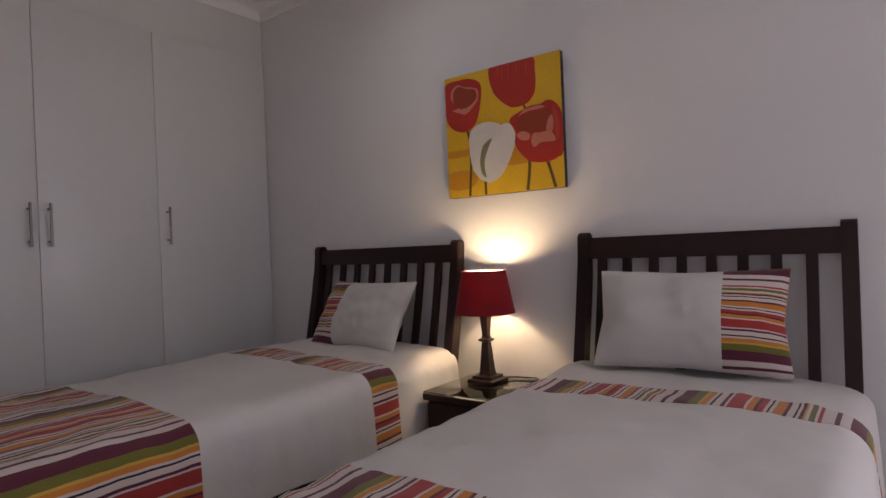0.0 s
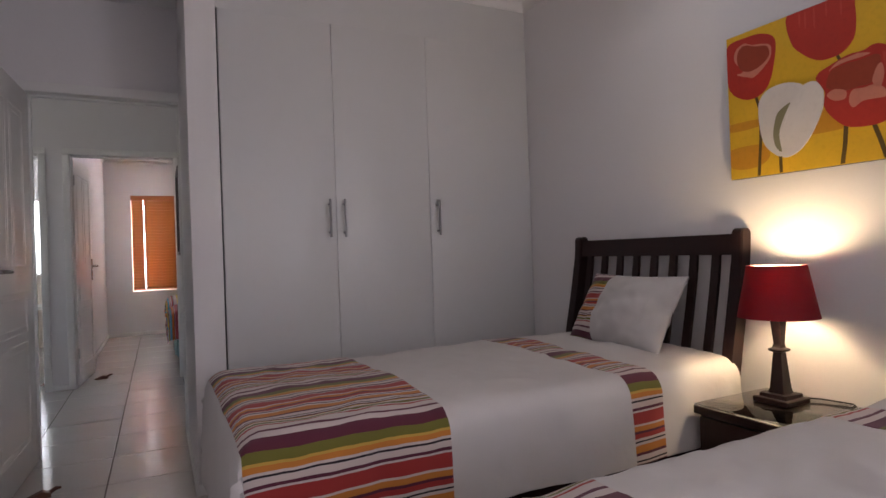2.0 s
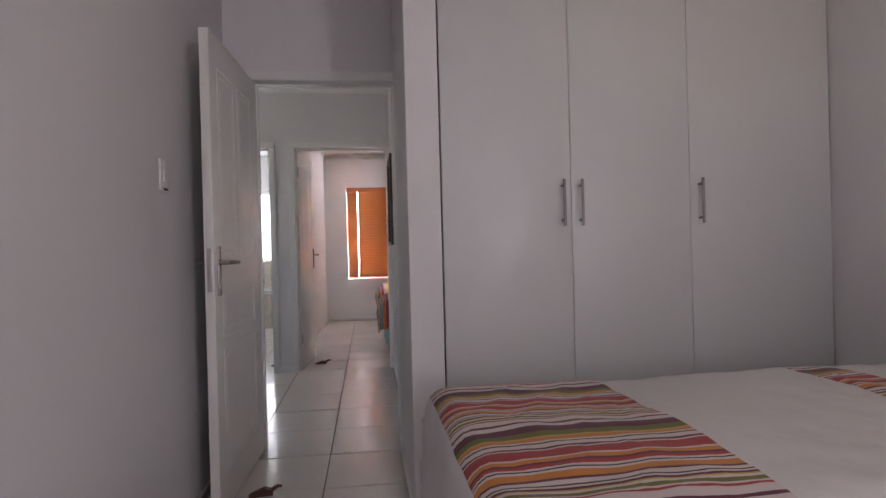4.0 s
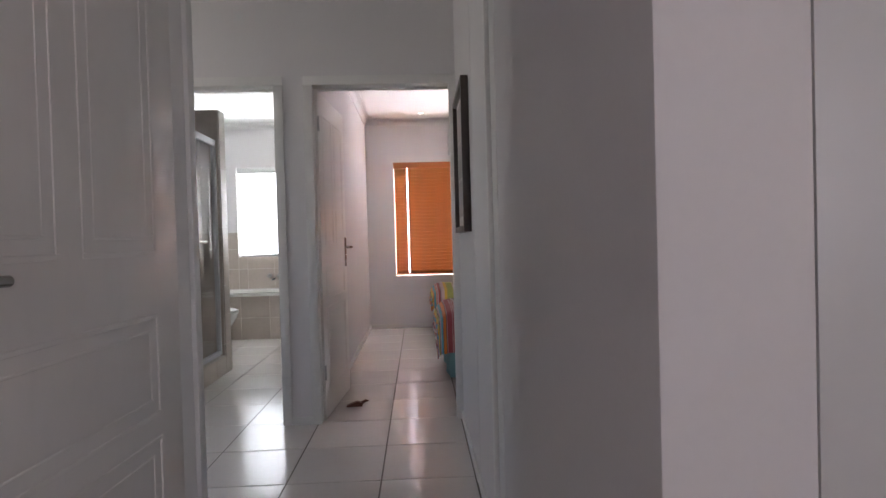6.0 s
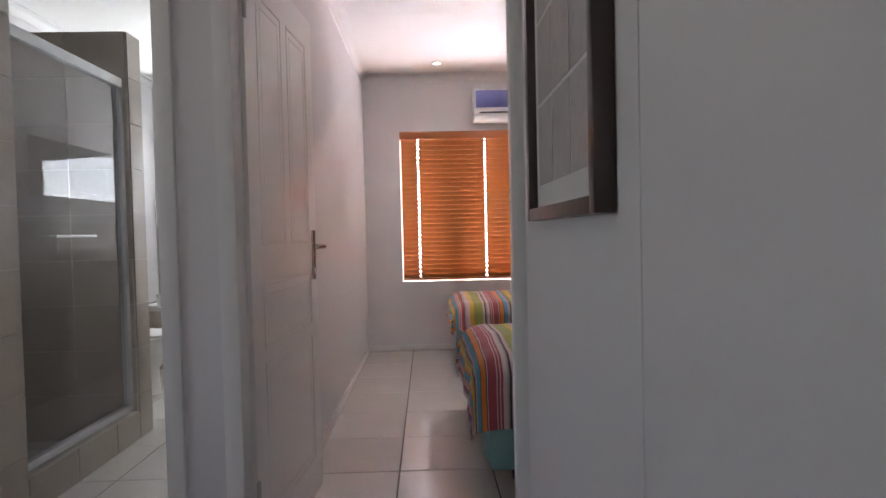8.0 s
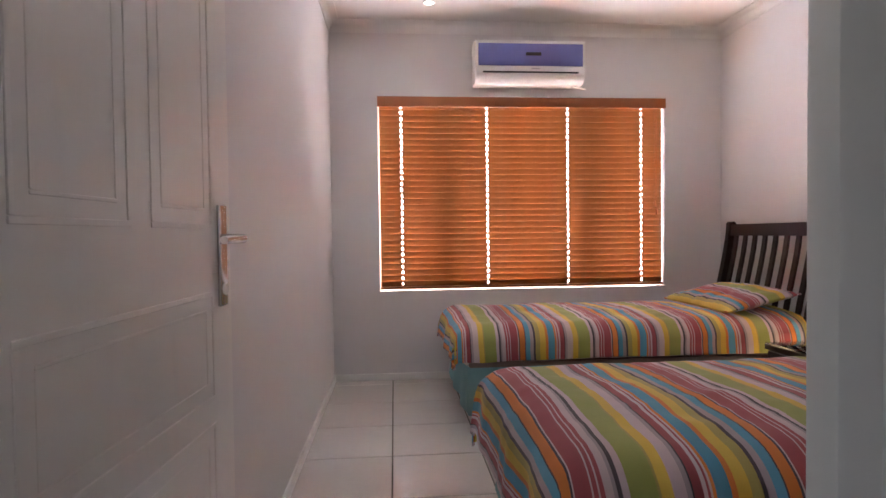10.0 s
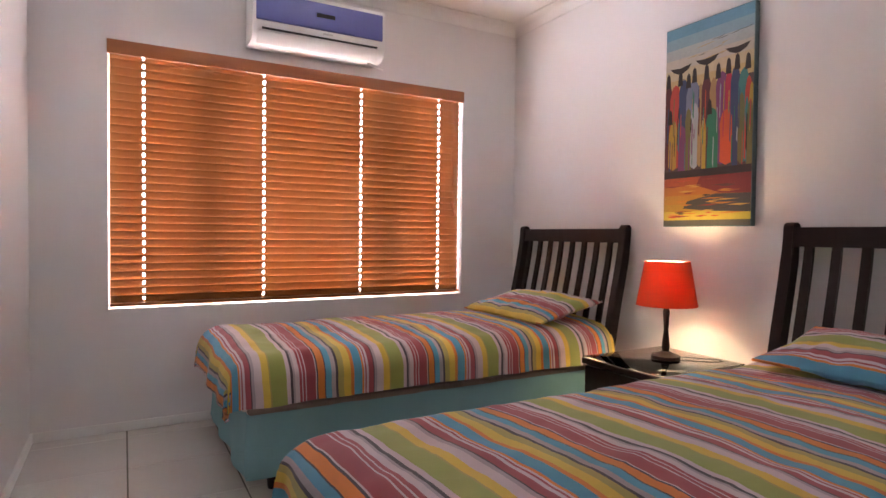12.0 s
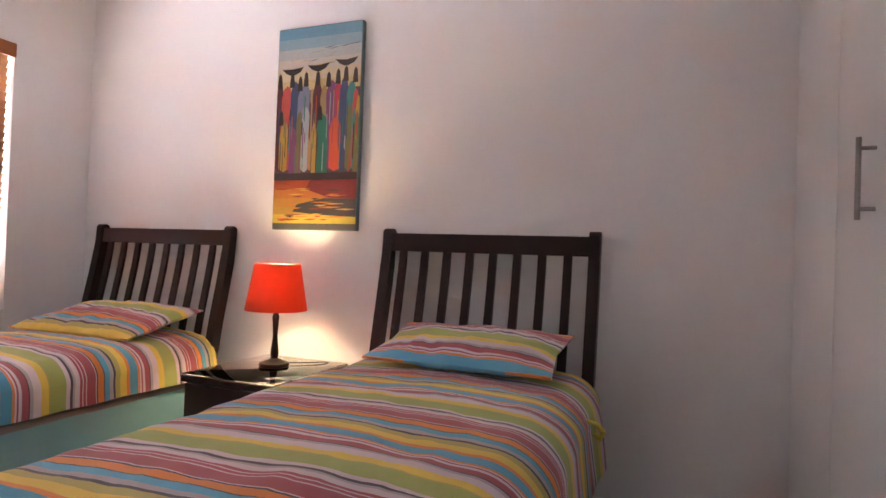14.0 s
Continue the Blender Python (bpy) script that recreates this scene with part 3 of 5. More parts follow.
def coverlet(name, label, category, m, length, head, half, top, side_drop, foot_drop, material, seed, lumps=0.010, flare=0.05, u_shift=0.0, group="", plain=None, bands=(), r=0.075, crown=0.014, u_sign=1, v_sign=1, v_shift=0.0):
    """A cloth over a bed: hangs at the foot and at both sides. UV in metres: u along the bed from its foot, v across it.
    plain: cloth between the sewn-on bands, which are stretches of u."""
    s0, s1 = -(length - head - r), r * math.pi / 2 + foot_drop - r
    v1 = half - r + r * math.pi / 2 + side_drop - r
    nu, nv = 96, 76
    ss = sorted([s0 + (s1 - s0) * i / nu for i in range(nu + 1)] + [-b for pair in bands for b in pair if s0 < -b < s1])

    def place(s, v):
        sb = abs(v) - (half - r)
        oa, da = fold(s, r, flare)
        ob_, db = fold(sb, r, flare)
        side = 1 if v >= 0 else -1
        x = -(length - r) - oa
        y = side * (half - r + ob_)
        drop = max(da, db) + 0.15 * min(da, db)
        z = top - drop
        p = Vector((s * 2.2, v * 2.2, seed))
        w = noise.noise(p) + 0.5 * noise.noise(p * 2.7) + 0.16 * noise.noise(Vector((s * 9, v * 22, seed)))
        fine = Vector((s * 7.0 + v * 3.0, v * 5.0 - s * 2.0, seed + 20))
        w += 0.9 * (0.25 - abs(noise.noise(fine))) + 0.42 * (0.25 - abs(noise.noise(fine * 2.1)))
        hang = min(1.0, drop / 0.15)
        z += lumps * w * (1 - 0.6 * hang) - crown * (abs(v) / half) ** 2 * (1 - hang)
        run = s if db > da else v
        k = (noise.noise(Vector((run * 5.5, drop * 1.4, seed + 7))) * 0.020 + noise.noise(Vector((run * 16, drop * 3, seed + 3))) * 0.005) * hang
        if db > da:
            y += side * k
        else:
            x -= k
        return Vector((x, y, z))

    rows = [[place(s, -v1 + 2 * v1 * j / nv) for j in range(nv + 1)] for s in ss]
    inside = [any(lo < -(a + b) / 2 < hi for lo, hi in bands) or plain is None for a, b in zip(ss, ss[1:])]
    ob = thing(name, label, category, m, group)
    start = 0
    for i in range(1, len(inside) + 1):
        if i < len(inside) and inside[i] == inside[start]:
            continue
        bm = bmesh.new()
        uvl = bm.loops.layers.uv.new("UVMap")
        lift = 0.0015 if inside[start] and plain is not None else 0.0
        grid = [[bm.verts.new(p + Vector((0, 0, lift))) for p in rows[k]] for k in range(start, i + 1)]
        for a in range(len(grid) - 1):
            for j in range(nv):
                f = bm.faces.new((grid[a][j], grid[a][j + 1], grid[a + 1][j + 1], grid[a + 1][j]))
                for loop, (da, dj) in zip(f.loops, ((0, 0), (0, 1), (1, 1), (1, 0))):
                    s, v = ss[start + a + da], -v1 + 2 * v1 * (j + dj) / nv
                    pull = Vector((s * 2.6, v * 3.4, seed + 30))
                    slip = 0.008 * noise.noise(pull) + 0.003 * noise.noise(pull * 2.9)
                    loop[uvl].uv = (-s * u_sign + u_shift + slip, v * v_sign + v_shift + 0.6 * slip)
        piece = part("striped_band" if lift else "cover", bm, material if inside[start] else plain, ob, "woven plum, orange and olive stripes" if lift else "")
        for p in piece.data.polygons:
            p.use_smooth = True
        sol = piece.modifiers.new("thickness", "SOLIDIFY")
        sol.thickness, sol.offset = 0.014, -1
        start = i
    return ob


def pillow(name, label, m, lx, ly, h, material, seed, group="", u_shift=0.0, v_shift=0.0, u_sign=1, edge=0.62):
    """A stuffed pillow lying flat; UV in metres along its two sides."""
    bm = bmesh.new()
    uvl = bm.loops.layers.uv.new("UVMap")
    n = 34
    flat = {}

    def sheet(sign):
        rows = []
        for i in range(n + 1):
            row = []
            for j in range(n + 1):
                a, b = 2 * i / n - 1, 2 * j / n - 1
                puff = (max(0, 1 - abs(a) ** 2.6) ** edge) * (max(0, 1 - abs(b) ** 2.6) ** edge)
                pinch = 1 - 0.07 * (1 - abs(a)) * abs(b) ** 2 - 0.0
                pinch2 = 1 - 0.07 * (1 - abs(b)) * abs(a) ** 2
                x, y = a * lx / 2 * pinch2, b * ly / 2 * pinch
                w = noise.noise(Vector((x * 7, y * 7, seed + sign))) * 0.012 * (1 if puff > 0.1 else 0.3)
                crease = noise.noise(Vector((x * 17 + y * 5, y * 9 - x * 4, seed * 3 + sign))) * 0.009 + abs(noise.noise(Vector((x * 9 - y * 14, y * 6 + x * 8, seed + 11)))) * 0.016
                z = sign * (puff * h / 2 + 0.004) + (w - sign * crease) * puff ** 0.5
                v = bm.verts.new((x, y, z))
                flat[v] = ((x + lx / 2) * u_sign + u_shift + 0.006 * noise.noise(Vector((x * 6, y * 6, seed))), y + ly / 2 + v_shift + 0.006 * noise.noise(Vector((x * 6, y * 6, seed + 5))))
                row.append(v)
            rows.append(row)
        return rows

    up, dn = sheet(1), sheet(-1)
    for rows, flip in ((up, False), (dn, True)):
        for a, b in zip(rows, rows[1:]):
            for j in range(n):
                q = (a[j], b[j], b[j + 1], a[j + 1])
                bm.faces.new(q[::-1] if flip else q)
    rim_up = [up[i][0] for i in range(n + 1)] + [up[n][j] for j in range(1, n + 1)] + [up[i][n] for i in range(n - 1, -1, -1)] + [up[0][j] for j in range(n - 1, 0, -1)]
    rim_dn = [dn[i][0] for i in range(n + 1)] + [dn[n][j] for j in range(1, n + 1)] + [dn[i][n] for i in range(n - 1, -1, -1)] + [dn[0][j] for j in range(n - 1, 0, -1)]
    for k in range(len(rim_up)):
        l = (k + 1) % len(rim_up)
        bm.faces.new((rim_up[k], rim_up[l], rim_dn[l], rim_dn[k]))
    for f in bm.faces:
        for loop in f.loops:
            loop[uvl].uv = flat[loop.vert]
    ob = part(name, bm, material)
    ob.matrix_basis = m
    return tagged(ob, label=label, category="pillow", group=group)


# room one: white covers with striped bands
W1 = 2.042
YA, YB = -0.913, -2.425
L1 = W1 - 0.13
bed_a = bed("dark wooden single bed with slatted sleigh headboard", pose(W1, YA, 0), L1, False)
bed_b = copy_thing(bed_a, pose(W1, YB, 0))
bed_b.scale = (1, 0.91, 1)
CLOTH_ONE = stripes("plum_orange_olive_stripes", BANDS_ONE, 0.42, 1)
for y, seed, squeeze, band in ((YA, 1.0, 1.0, (1.155, 1.30)), (YB, 4.0, 0.92, (1.235, 1.385))):
    d = coverlet("duvet", "white duvet with plum, orange and olive striped bands", "duvet", pose(W1, y, 0), L1, 0.14, 0.515, 0.655, 0.295, 0.42, CLOTH_ONE, seed, group="white duvets", v_sign=-1, v_shift=0.008, plain=WHITECOTTON, bands=((-0.075, 0.488), band), lumps=0.013)
    d.scale = (1, squeeze, 1)
CUSHION = stripes("white_pillow_with_striped_end", BANDS_ONE, 0.28, 0, (0.62, 0.595, 0.58), ((-1.0, 0.19),))
pillow("pillow", "white pillow with striped end leaning on the headboard", pose(1.85, -0.895, 0.79, 0, -60, -4) @ pose(0, 0, 0, 0, 0, 180), 0.355, 0.60, 0.15, CUSHION, 2.0, "propped pillows")
pillow("pillow", "white pillow with striped end leaning on the headboard", pose(1.865, -2.405, 0.825, 0, -66, 5), 0.35, 0.60, 0.15, CUSHION, 5.0, "propped pillows")


def bedside_table(label, m, depth, width, height, glass_top):
    """Origin on the floor at the middle of its back; reaches along -x."""
    ob = thing("bedside_table", label, "bedside table", m, "bedside tables")
    part("top", box((-depth, -width / 2, height - 0.028), (0, width / 2, height), 0.003), DARKWOOD, ob)
    part("body", boxes(((-depth + 0.02, -width / 2 + 0.015, 0.06), (-0.01, -width / 2 + 0.033, height - 0.028)), ((-depth + 0.02, width / 2 - 0.033, 0.06), (-0.01, width / 2 - 0.015, height - 0.028)),
                       ((-depth + 0.02, -width / 2 + 0.033, 0.06), (-0.01, width / 2 - 0.033, 0.078)), ((-0.025, -width / 2 + 0.033, 0.078), (-0.01, width / 2 - 0.033, height - 0.028))), DARKWOOD, ob)
    for z0, z1 in ((height - 0.185, height - 0.035), (0.085, height - 0.192)):
        d = part("drawer", box((-depth + 0.004, -width / 2 + 0.02, z0), (-depth + 0.022, width / 2 - 0.02, z1), 0.003), DARKWOOD, ob)
        part("knob", lathe([(0.006, 0), (0.006, 0.012), (0.013, 0.018), (0.012, 0.026), (0.004, 0.029)], 14), CHROME, d, m=pose(-depth + 0.004, 0, (z0 + z1) / 2, 0, -90, 0))
    for x in (-depth + 0.04, -0.04):
        for y in (-width / 2 + 0.035, width / 2 - 0.035):
            part("leg", box((x - 0.018, y - 0.018, 0), (x + 0.018, y + 0.018, 0.06), 0.002), DARKWOOD, ob)
    if glass_top:
        g = part("glass_top", box((-depth + 0.002, -width / 2 + 0.002, height + 0.001), (-0.002, width / 2 - 0.002, height + 0.007), 0.0015), TABLEGLASS, ob, "clear glass sheet")
        g.visible_shadow = False
    return ob


bedside_table("dark wooden bedside table with a glass top", pose(2.02, -1.695, 0), 0.39, 0.50, 0.520, True)
bedside_table("dark wooden bedside table between the striped beds", pose(2.23, 5.18, 0), 0.56, 0.48, 0.475, True)


def shade_mesh(r0, r1, z0, z1, sides=48):
    bm = bmesh.new()
    rings = [(r0, z0), (r0 + (r1 - r0) * 0.5, (z0 + z1) / 2), (r1, z1), (r1 - 0.0025, z1), (r0 - 0.0025, z0)]
    add_lathe(bm, rings, sides, cap=False)
    vs = bm.verts
    vs.ensure_lookup_table()
    n = sides
    for i in range(n):
        j = (i + 1) % n
        bm.faces.new((vs[i], vs[j], vs[4 * n + j], vs[4 * n + i]))
    return bm


lamp_a = thing("table_lamp", "table lamp with crimson shade and dark square wooden foot, lit", "table lamp", pose(1.875, -1.60, 0.528))


def square_stack(levels):
    bm = bmesh.new()
    rings = [[bm.verts.new((sx * r, sy * r, z)) for sx, sy in ((-1, -1), (1, -1), (1, 1), (-1, 1))] for r, z in levels]
    for a, b in zip(rings, rings[1:]):
        for i in range(4):
            j = (i + 1) % 4
            bm.faces.new((a[i], a[j], b[j], b[i]))
    bm.faces.new(rings[0][::-1])
    bm.faces.new(rings[-1])
    bmesh.ops.bevel(bm, geom=list(bm.edges), offset=0.0018, segments=1, affect="EDGES")
    return bm


part("foot", square_stack([(0.062, 0), (0.062, 0.018), (0.047, 0.019), (0.047, 0.032)]), DARKWOOD, lamp_a)
part("stem", square_stack([(0.028, 0.032), (0.024, 0.05), (0.015, 0.165), (0.014, 0.17), (0.024, 0.174), (0.026, 0.182), (0.016, 0.187), (0.013, 0.20), (0.019, 0.285), (0.017, 0.30)]), DARKWOOD, lamp_a)
part("shade", shade_mesh(0.126, 0.092, 0.290, 0.468), REDSHADE, lamp_a, "crimson cloth shade")
part("lining", lathe([(0.1215, 0.292), (0.0885, 0.466)], 40, cap=False), WHITESLAT, lamp_a, "pale inner lining")
part("bulb", lathe([(0.012, 0.30), (0.012, 0.325), (0.022, 0.345), (0.026, 0.362), (0.0, 0.388)], 16, cap=False), BULB, lamp_a)

lamp_c = thing("table_lamp", "table lamp with orange red shade and turned dark stem, lit", "table lamp", pose(1.99, 5.19, 0.483))
part("foot", lathe([(0.066, 0), (0.068, 0.006), (0.066, 0.016), (0.045, 0.022), (0.030, 0.03), (0.016, 0.036)], 28), DARKWOOD, lamp_c)
part("stem", lathe([(0.016, 0.036), (0.019, 0.055), (0.018, 0.07), (0.012, 0.12), (0.0105, 0.14), (0.014, 0.20), (0.016, 0.225), (0.011, 0.240), (0.011, 0.246)], 20), DARKWOOD, lamp_c)
part("shade", shade_mesh(0.140, 0.103, 0.255, 0.468), ORANGESHADE, lamp_c, "orange red cloth shade")
part("lining", lathe([(0.1355, 0.257), (0.0990, 0.466)], 40, cap=False), WHITESLAT, lamp_c, "pale inner lining")
part("bulb", lathe([(0.012, 0.245), (0.012, 0.262), (0.022, 0.285), (0.026, 0.302), (0.0, 0.325)], 16, cap=False), BULB, lamp_c)
for ob, pts in (("lamp_cable", [(1.94, -1.60, 0.535), (2.0, -1.66, 0.532), (2.02, -1.75, 0.531), (2.0255, -1.80, 0.50), (2.0255, -1.80, 0.3)]), ("lamp_cable", [(2.05, 5.17, 0.49), (2.10, 5.10, 0.488), (2.17, 5.04, 0.487), (2.235, 5.0, 0.47), (2.238, 5.0, 0.3)])):
    tagged(part(ob, tube(pts, 0.0028, 6), BLACK), label="thin dark lamp cable over the table edge", category="cable")

# room two: striped beds
W2 = 2.25
YC, YD = 6.133, 4.263
L2 = W2 - 0.06
bed_c = bed("dark slatted single bed with pale teal valance", pose(W2, YC, 0), L2, True)
copy_thing(bed_c, pose(W2, YD, 0))
CLOTH_TWO = stripes("multicoloured_striped_cotton", BANDS_TWO, 0.515, 0)
coverlet("duvet", "multicoloured striped duvet over the bed beneath the window", "duvet", pose(W2, YC, 0), L2, 0.16, 0.515, 0.590, 0.21, 0.22, CLOTH_TWO, 11.0, 0.012, 0.10, 0.108, "striped duvets", r=0.12, crown=0.03, u_sign=-1)
coverlet("duvet", "multicoloured striped duvet hanging low over the bed", "duvet", pose(W2, YD, 0), L2, 0.16, 0.525, 0.590, 0.32, 0.28, CLOTH_TWO, 15.0, 0.012, 0.12, 0.465, "striped duvets", r=0.13, crown=0.03)
pillow("pillow", "striped pillow lying flat against the headboard", pose(1.87, YC - 0.03, 0.645, 0, -12, 1), 0.46, 0.76, 0.115, CLOTH_TWO, 8.0, "striped pillows", 0.244, edge=0.6)
pillow("pillow", "striped pillow lying flat against the headboard", pose(1.90, YD - 0.045, 0.668, 0, -14, -2), 0.40, 0.72, 0.10, CLOTH_TWO, 9.0, "striped pillows", 0.237, 0.0, -1, edge=0.7)
knot = thing("duvet_tie", "small yellow cloth tie at the duvet edge", "cloth tie", pose(1.62, YD - 0.555, 0.50))
part("loop", tube([(0, 0.03, 0.02), (0, -0.004, 0.01), (0.01, -0.02, -0.012), (-0.008, -0.012, -0.028), (0, 0.01, -0.02)], [0.006, 0.008, 0.009, 0.008, 0.005], 8), surface("yellow_cloth", (0.62, 0.46, 0.08), 0.9, 0.15, 20, 200, 0.3, 0.001), knot)

# ---- windows and blinds ----


def slat_mesh(x0, x1, holes, width, bow, hole_w, hole_d):
    """A thin bowed slat with cord holes, lying flat; width along y."""
    bm = bmesh.new()
    xs = [x0]
    for h in holes:
        xs += [h - hole_w / 2, h + hole_w / 2]
    xs.append(x1)
    ys = [-width / 2, -hole_d / 2, hole_d / 2, width / 2]
    lay = {}
    for k, off in enumerate((0.0, 0.0026)):
        for i, x in enumerate(xs):
            for j, y in enumerate(ys):
                lay[k, i, j] = bm.verts.new((x, y, off + bow * (1 - (2 * y / width) ** 2)))
    for k in (0, 1):
        for i in range(len(xs) - 1):
            for j in range(3):
                if i % 2 == 1 and j == 1:
                    continue
                bm.faces.new((lay[k, i, j], lay[k, i + 1, j], lay[k, i + 1, j + 1], lay[k, i, j + 1]))
    for j in (0, 3):
        for i in range(len(xs) - 1):
            bm.faces.new((lay[0, i, j], lay[0, i + 1, j], lay[1, i + 1, j], lay[1, i, j]))
    return bm


def blind(name, label, x0, x1, z0, z1, y, holes, pitch, width, tilt, slat_mat, rail_mat, hole=(0.0065, 0.018)):
    ob = thing(name, label, "venetian blind")
    part("valance", box((x0 - 0.012, y - 0.050, z1 - 0.075), (x1 + 0.012, y - 0.034, z1), 0.004), rail_mat, ob, "")
    part("head_rail", box((x0, y - 0.03, z1 - 0.045), (x1, y + 0.02, z1 - 0.004), 0.002), rail_mat, ob)
    part("bottom_rail", box((x0, y - 0.024, z0), (x1, y + 0.026, z0 + 0.017), 0.003), rail_mat, ob)
    me = finish("slat", slat_mesh(x0, x1, holes, width, 0.0025, *hole), slat_mat, False)
    z = z0 + 0.035
    while z < z1 - 0.06:
        s = new("slat", me)
        s.parent = ob
        s.matrix_basis = pose(0, y, z, tilt + random.uniform(-1.2, 1.2), random.uniform(-0.05, 0.05), 0)
        z += pitch
    for h in holes:
        for dy in (-0.022, 0.022):
            part("ladder_cord", tube([(h - 0.011, y + dy * 0.75, z0 + 0.01), (h - 0.011, y + dy * 0.75, z1 - 0.05)], 0.0011, 5), slat_mat, ob)
    return ob


wood_blind = blind("window_blind", "closed honey brown wooden venetian blind in the window", WX0 + 0.008, WX1 - 0.005, WZ0 + 0.012, WZ1 + 0.002, 6.845, (-0.19, 0.449, 1.063, 1.636), 0.0435, 0.05, -67.5, BLINDWOOD, VALANCEWOOD, (0.011, 0.022))
for dx, low in ((0.0, 1.30), (0.014, 1.24)):
    cord = part("pull_cord", tube([(1.722 + dx, 6.800, 1.995), (1.722 + dx, 6.798, 1.6), (1.724 + dx, 6.799, low)], 0.0018, 6), VALANCEWOOD, wood_blind, "brown pull cord")
    part("tassel", lathe([(0.002, 0.045), (0.006, 0.038), (0.008, 0.012), (0.006, 0.0), (0.0, 0.0)], 12), VALANCEWOOD, cord, "turned wooden tassel", pose(1.724 + dx, 6.799, low - 0.043))
blind("window_blind", "white venetian blind glowing with daylight above the bath", BX0 + 0.02, BX1 - 0.02, BZ0 + 0.012, BZ1, 6.945, (-2.1, -1.6, -1.1), 0.040, 0.045, -58, WHITESLAT, WHITEPLASTIC)


def window(name, x0, x1, z0, z1, y, mullions):
    ob = thing(name, "white framed window behind the blind", "window")
    ob["kind"] = "structure"
    fr = 0.035
    part("window_frame", boxes(((x0, y - 0.02, z0), (x0 + fr, y + 0.02, z1)), ((x1 - fr, y - 0.02, z0), (x1, y + 0.02, z1)), ((x0 + fr, y - 0.02, z0), (x1 - fr, y + 0.02, z0 + fr)), ((x0 + fr, y - 0.02, z1 - fr), (x1 - fr, y + 0.02, z1))), ALU, ob)
    for c in mullions:
        part("mullion", box((c - 0.05, y - 0.025, z0 + fr), (c + 0.05, y + 0.025, z1 - fr), 0.004), ALU, ob)
    edges = [x0 + fr] + [v for c in mullions for v in (c - 0.05, c + 0.05)] + [x1 - fr]
    for a, b in zip(edges[::2], edges[1::2]):
        g = part("pane", box((a, y - 0.002, z0 + fr), (b, y + 0.002, z1 - fr)), GLASS, ob)
        g.visible_shadow = False
    return ob


window("window_1", WX0, WX1, WZ0, WZ1, 6.945, (0.158, 1.25))
window("window_2", BX0, BX1, BZ0, BZ1, 6.995, ())

# ---- air conditioner ----
ac = thing("air_conditioner", "white wall air conditioner with violet blue front panel", "air conditioner")
AX0, AX1 = 0.335, 1.12
out = [(6.797, 2.135), (6.66, 2.135), (6.615, 2.165), (6.60, 2.20), (6.60, 2.405), (6.61, 2.425), (6.64, 2.432), (6.797, 2.432)]
part("casing", prism(out, 0, AX0, AX1, 0.006), WHITEPLASTIC, ac)
part("front_panel", box((AX0 + 0.018, 6.592, 2.245), (AX1 - 0.018, 6.604, 2.40), 0.004), BLUEPLASTIC, ac, "violet blue front panel")
part("display", box((0.69, 6.5885, 2.315), (0.80, 6.5935, 2.338), 0.001), BLACK, ac, "dark display window")
part("air_slot", box((AX0 + 0.05, 6.597, 2.196), (AX1 - 0.05, 6.604, 2.207), 0.001), BLACK, ac)
part("badge", box((0.73, 6.595, 2.222), (0.79, 6.6, 2.231), 0.001), CHROME, ac)
part("louvre", prism([(6.603, 2.19), (6.598, 2.187), (6.612, 2.16), (6.655, 2.130), (6.66, 2.136)], 0, AX0 + 0.03, AX1 - 0.03, 0.001), WHITEPLASTIC, ac)
part("drain_stub", tube([(1.05, 6.70, 2.128), (1.17, 6.75, 2.123)], 0.008, 8), WHITEPLASTIC, ac)

# ---- paintings ----


def paint(name, colour, rough=0.55, var=0.18):
    return surface(name, colour, rough, var, 9, 60, 0.25, 0.001)


def flat_shape(points, depth):
    """A daub of paint: outline (across, up), front at -depth."""
    bm = bmesh.new()
    a = [bm.verts.new((-depth, p[0], p[1])) for p in points]
    b = [bm.verts.new((0.0, p[0], p[1])) for p in points]
    bm.faces.new(a)
    for i in range(len(points)):
        j = (i + 1) % len(points)
        bm.faces.new((a[i], a[j], b[j], b[i]))
    return bm


def blob(cx, cz, w, h, top=1.0, lean=0.0, n=28, clip=None):
    """Tulip cup: round below, squarer above."""
    pts = []
    for k in range(n):
        th = 2 * math.pi * k / n
        c, s = math.cos(th), math.sin(th)
        e = 0.62 if s > 0 else 1.0
        px = math.copysign(abs(c) ** (0.75 if s > 0 else 0.9), c) * w / 2
        pz = math.copysign(abs(s) ** e, s) * h / 2 * (top if s > 0 else 1)
        x, z = cx + px + lean * pz, cz + pz
        if clip:
            x, z = max(clip[0], min(clip[1], x)), max(clip[2], min(clip[3], z))
        pts.append((x, z))
    return pts


# tulip canvas: local y runs towards the viewer's left
pw, ph = 0.578, 0.552
art = thing("painting", "canvas painting of red and white tulips on yellow", "painting", pose(2.003, -1.636, 1.598))
part("canvas", box((0, -pw / 2, -ph / 2), (0.027, pw / 2, ph / 2), 0.002), BLACK, art, "canvas with black edges")
A_YEL, A_ORG = paint("tulip_yellow", (0.72, 0.43, 0.018), 0.5, 0.15), paint("tulip_amber", (0.60, 0.27, 0.012))
A_RED, A_DRED = paint("tulip_red", (0.44, 0.026, 0.014)), paint("tulip_deep_red", (0.30, 0.040, 0.014))
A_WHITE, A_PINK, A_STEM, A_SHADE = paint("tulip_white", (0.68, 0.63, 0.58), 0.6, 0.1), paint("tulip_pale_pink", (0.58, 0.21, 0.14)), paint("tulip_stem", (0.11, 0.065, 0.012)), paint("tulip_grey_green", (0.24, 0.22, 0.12))
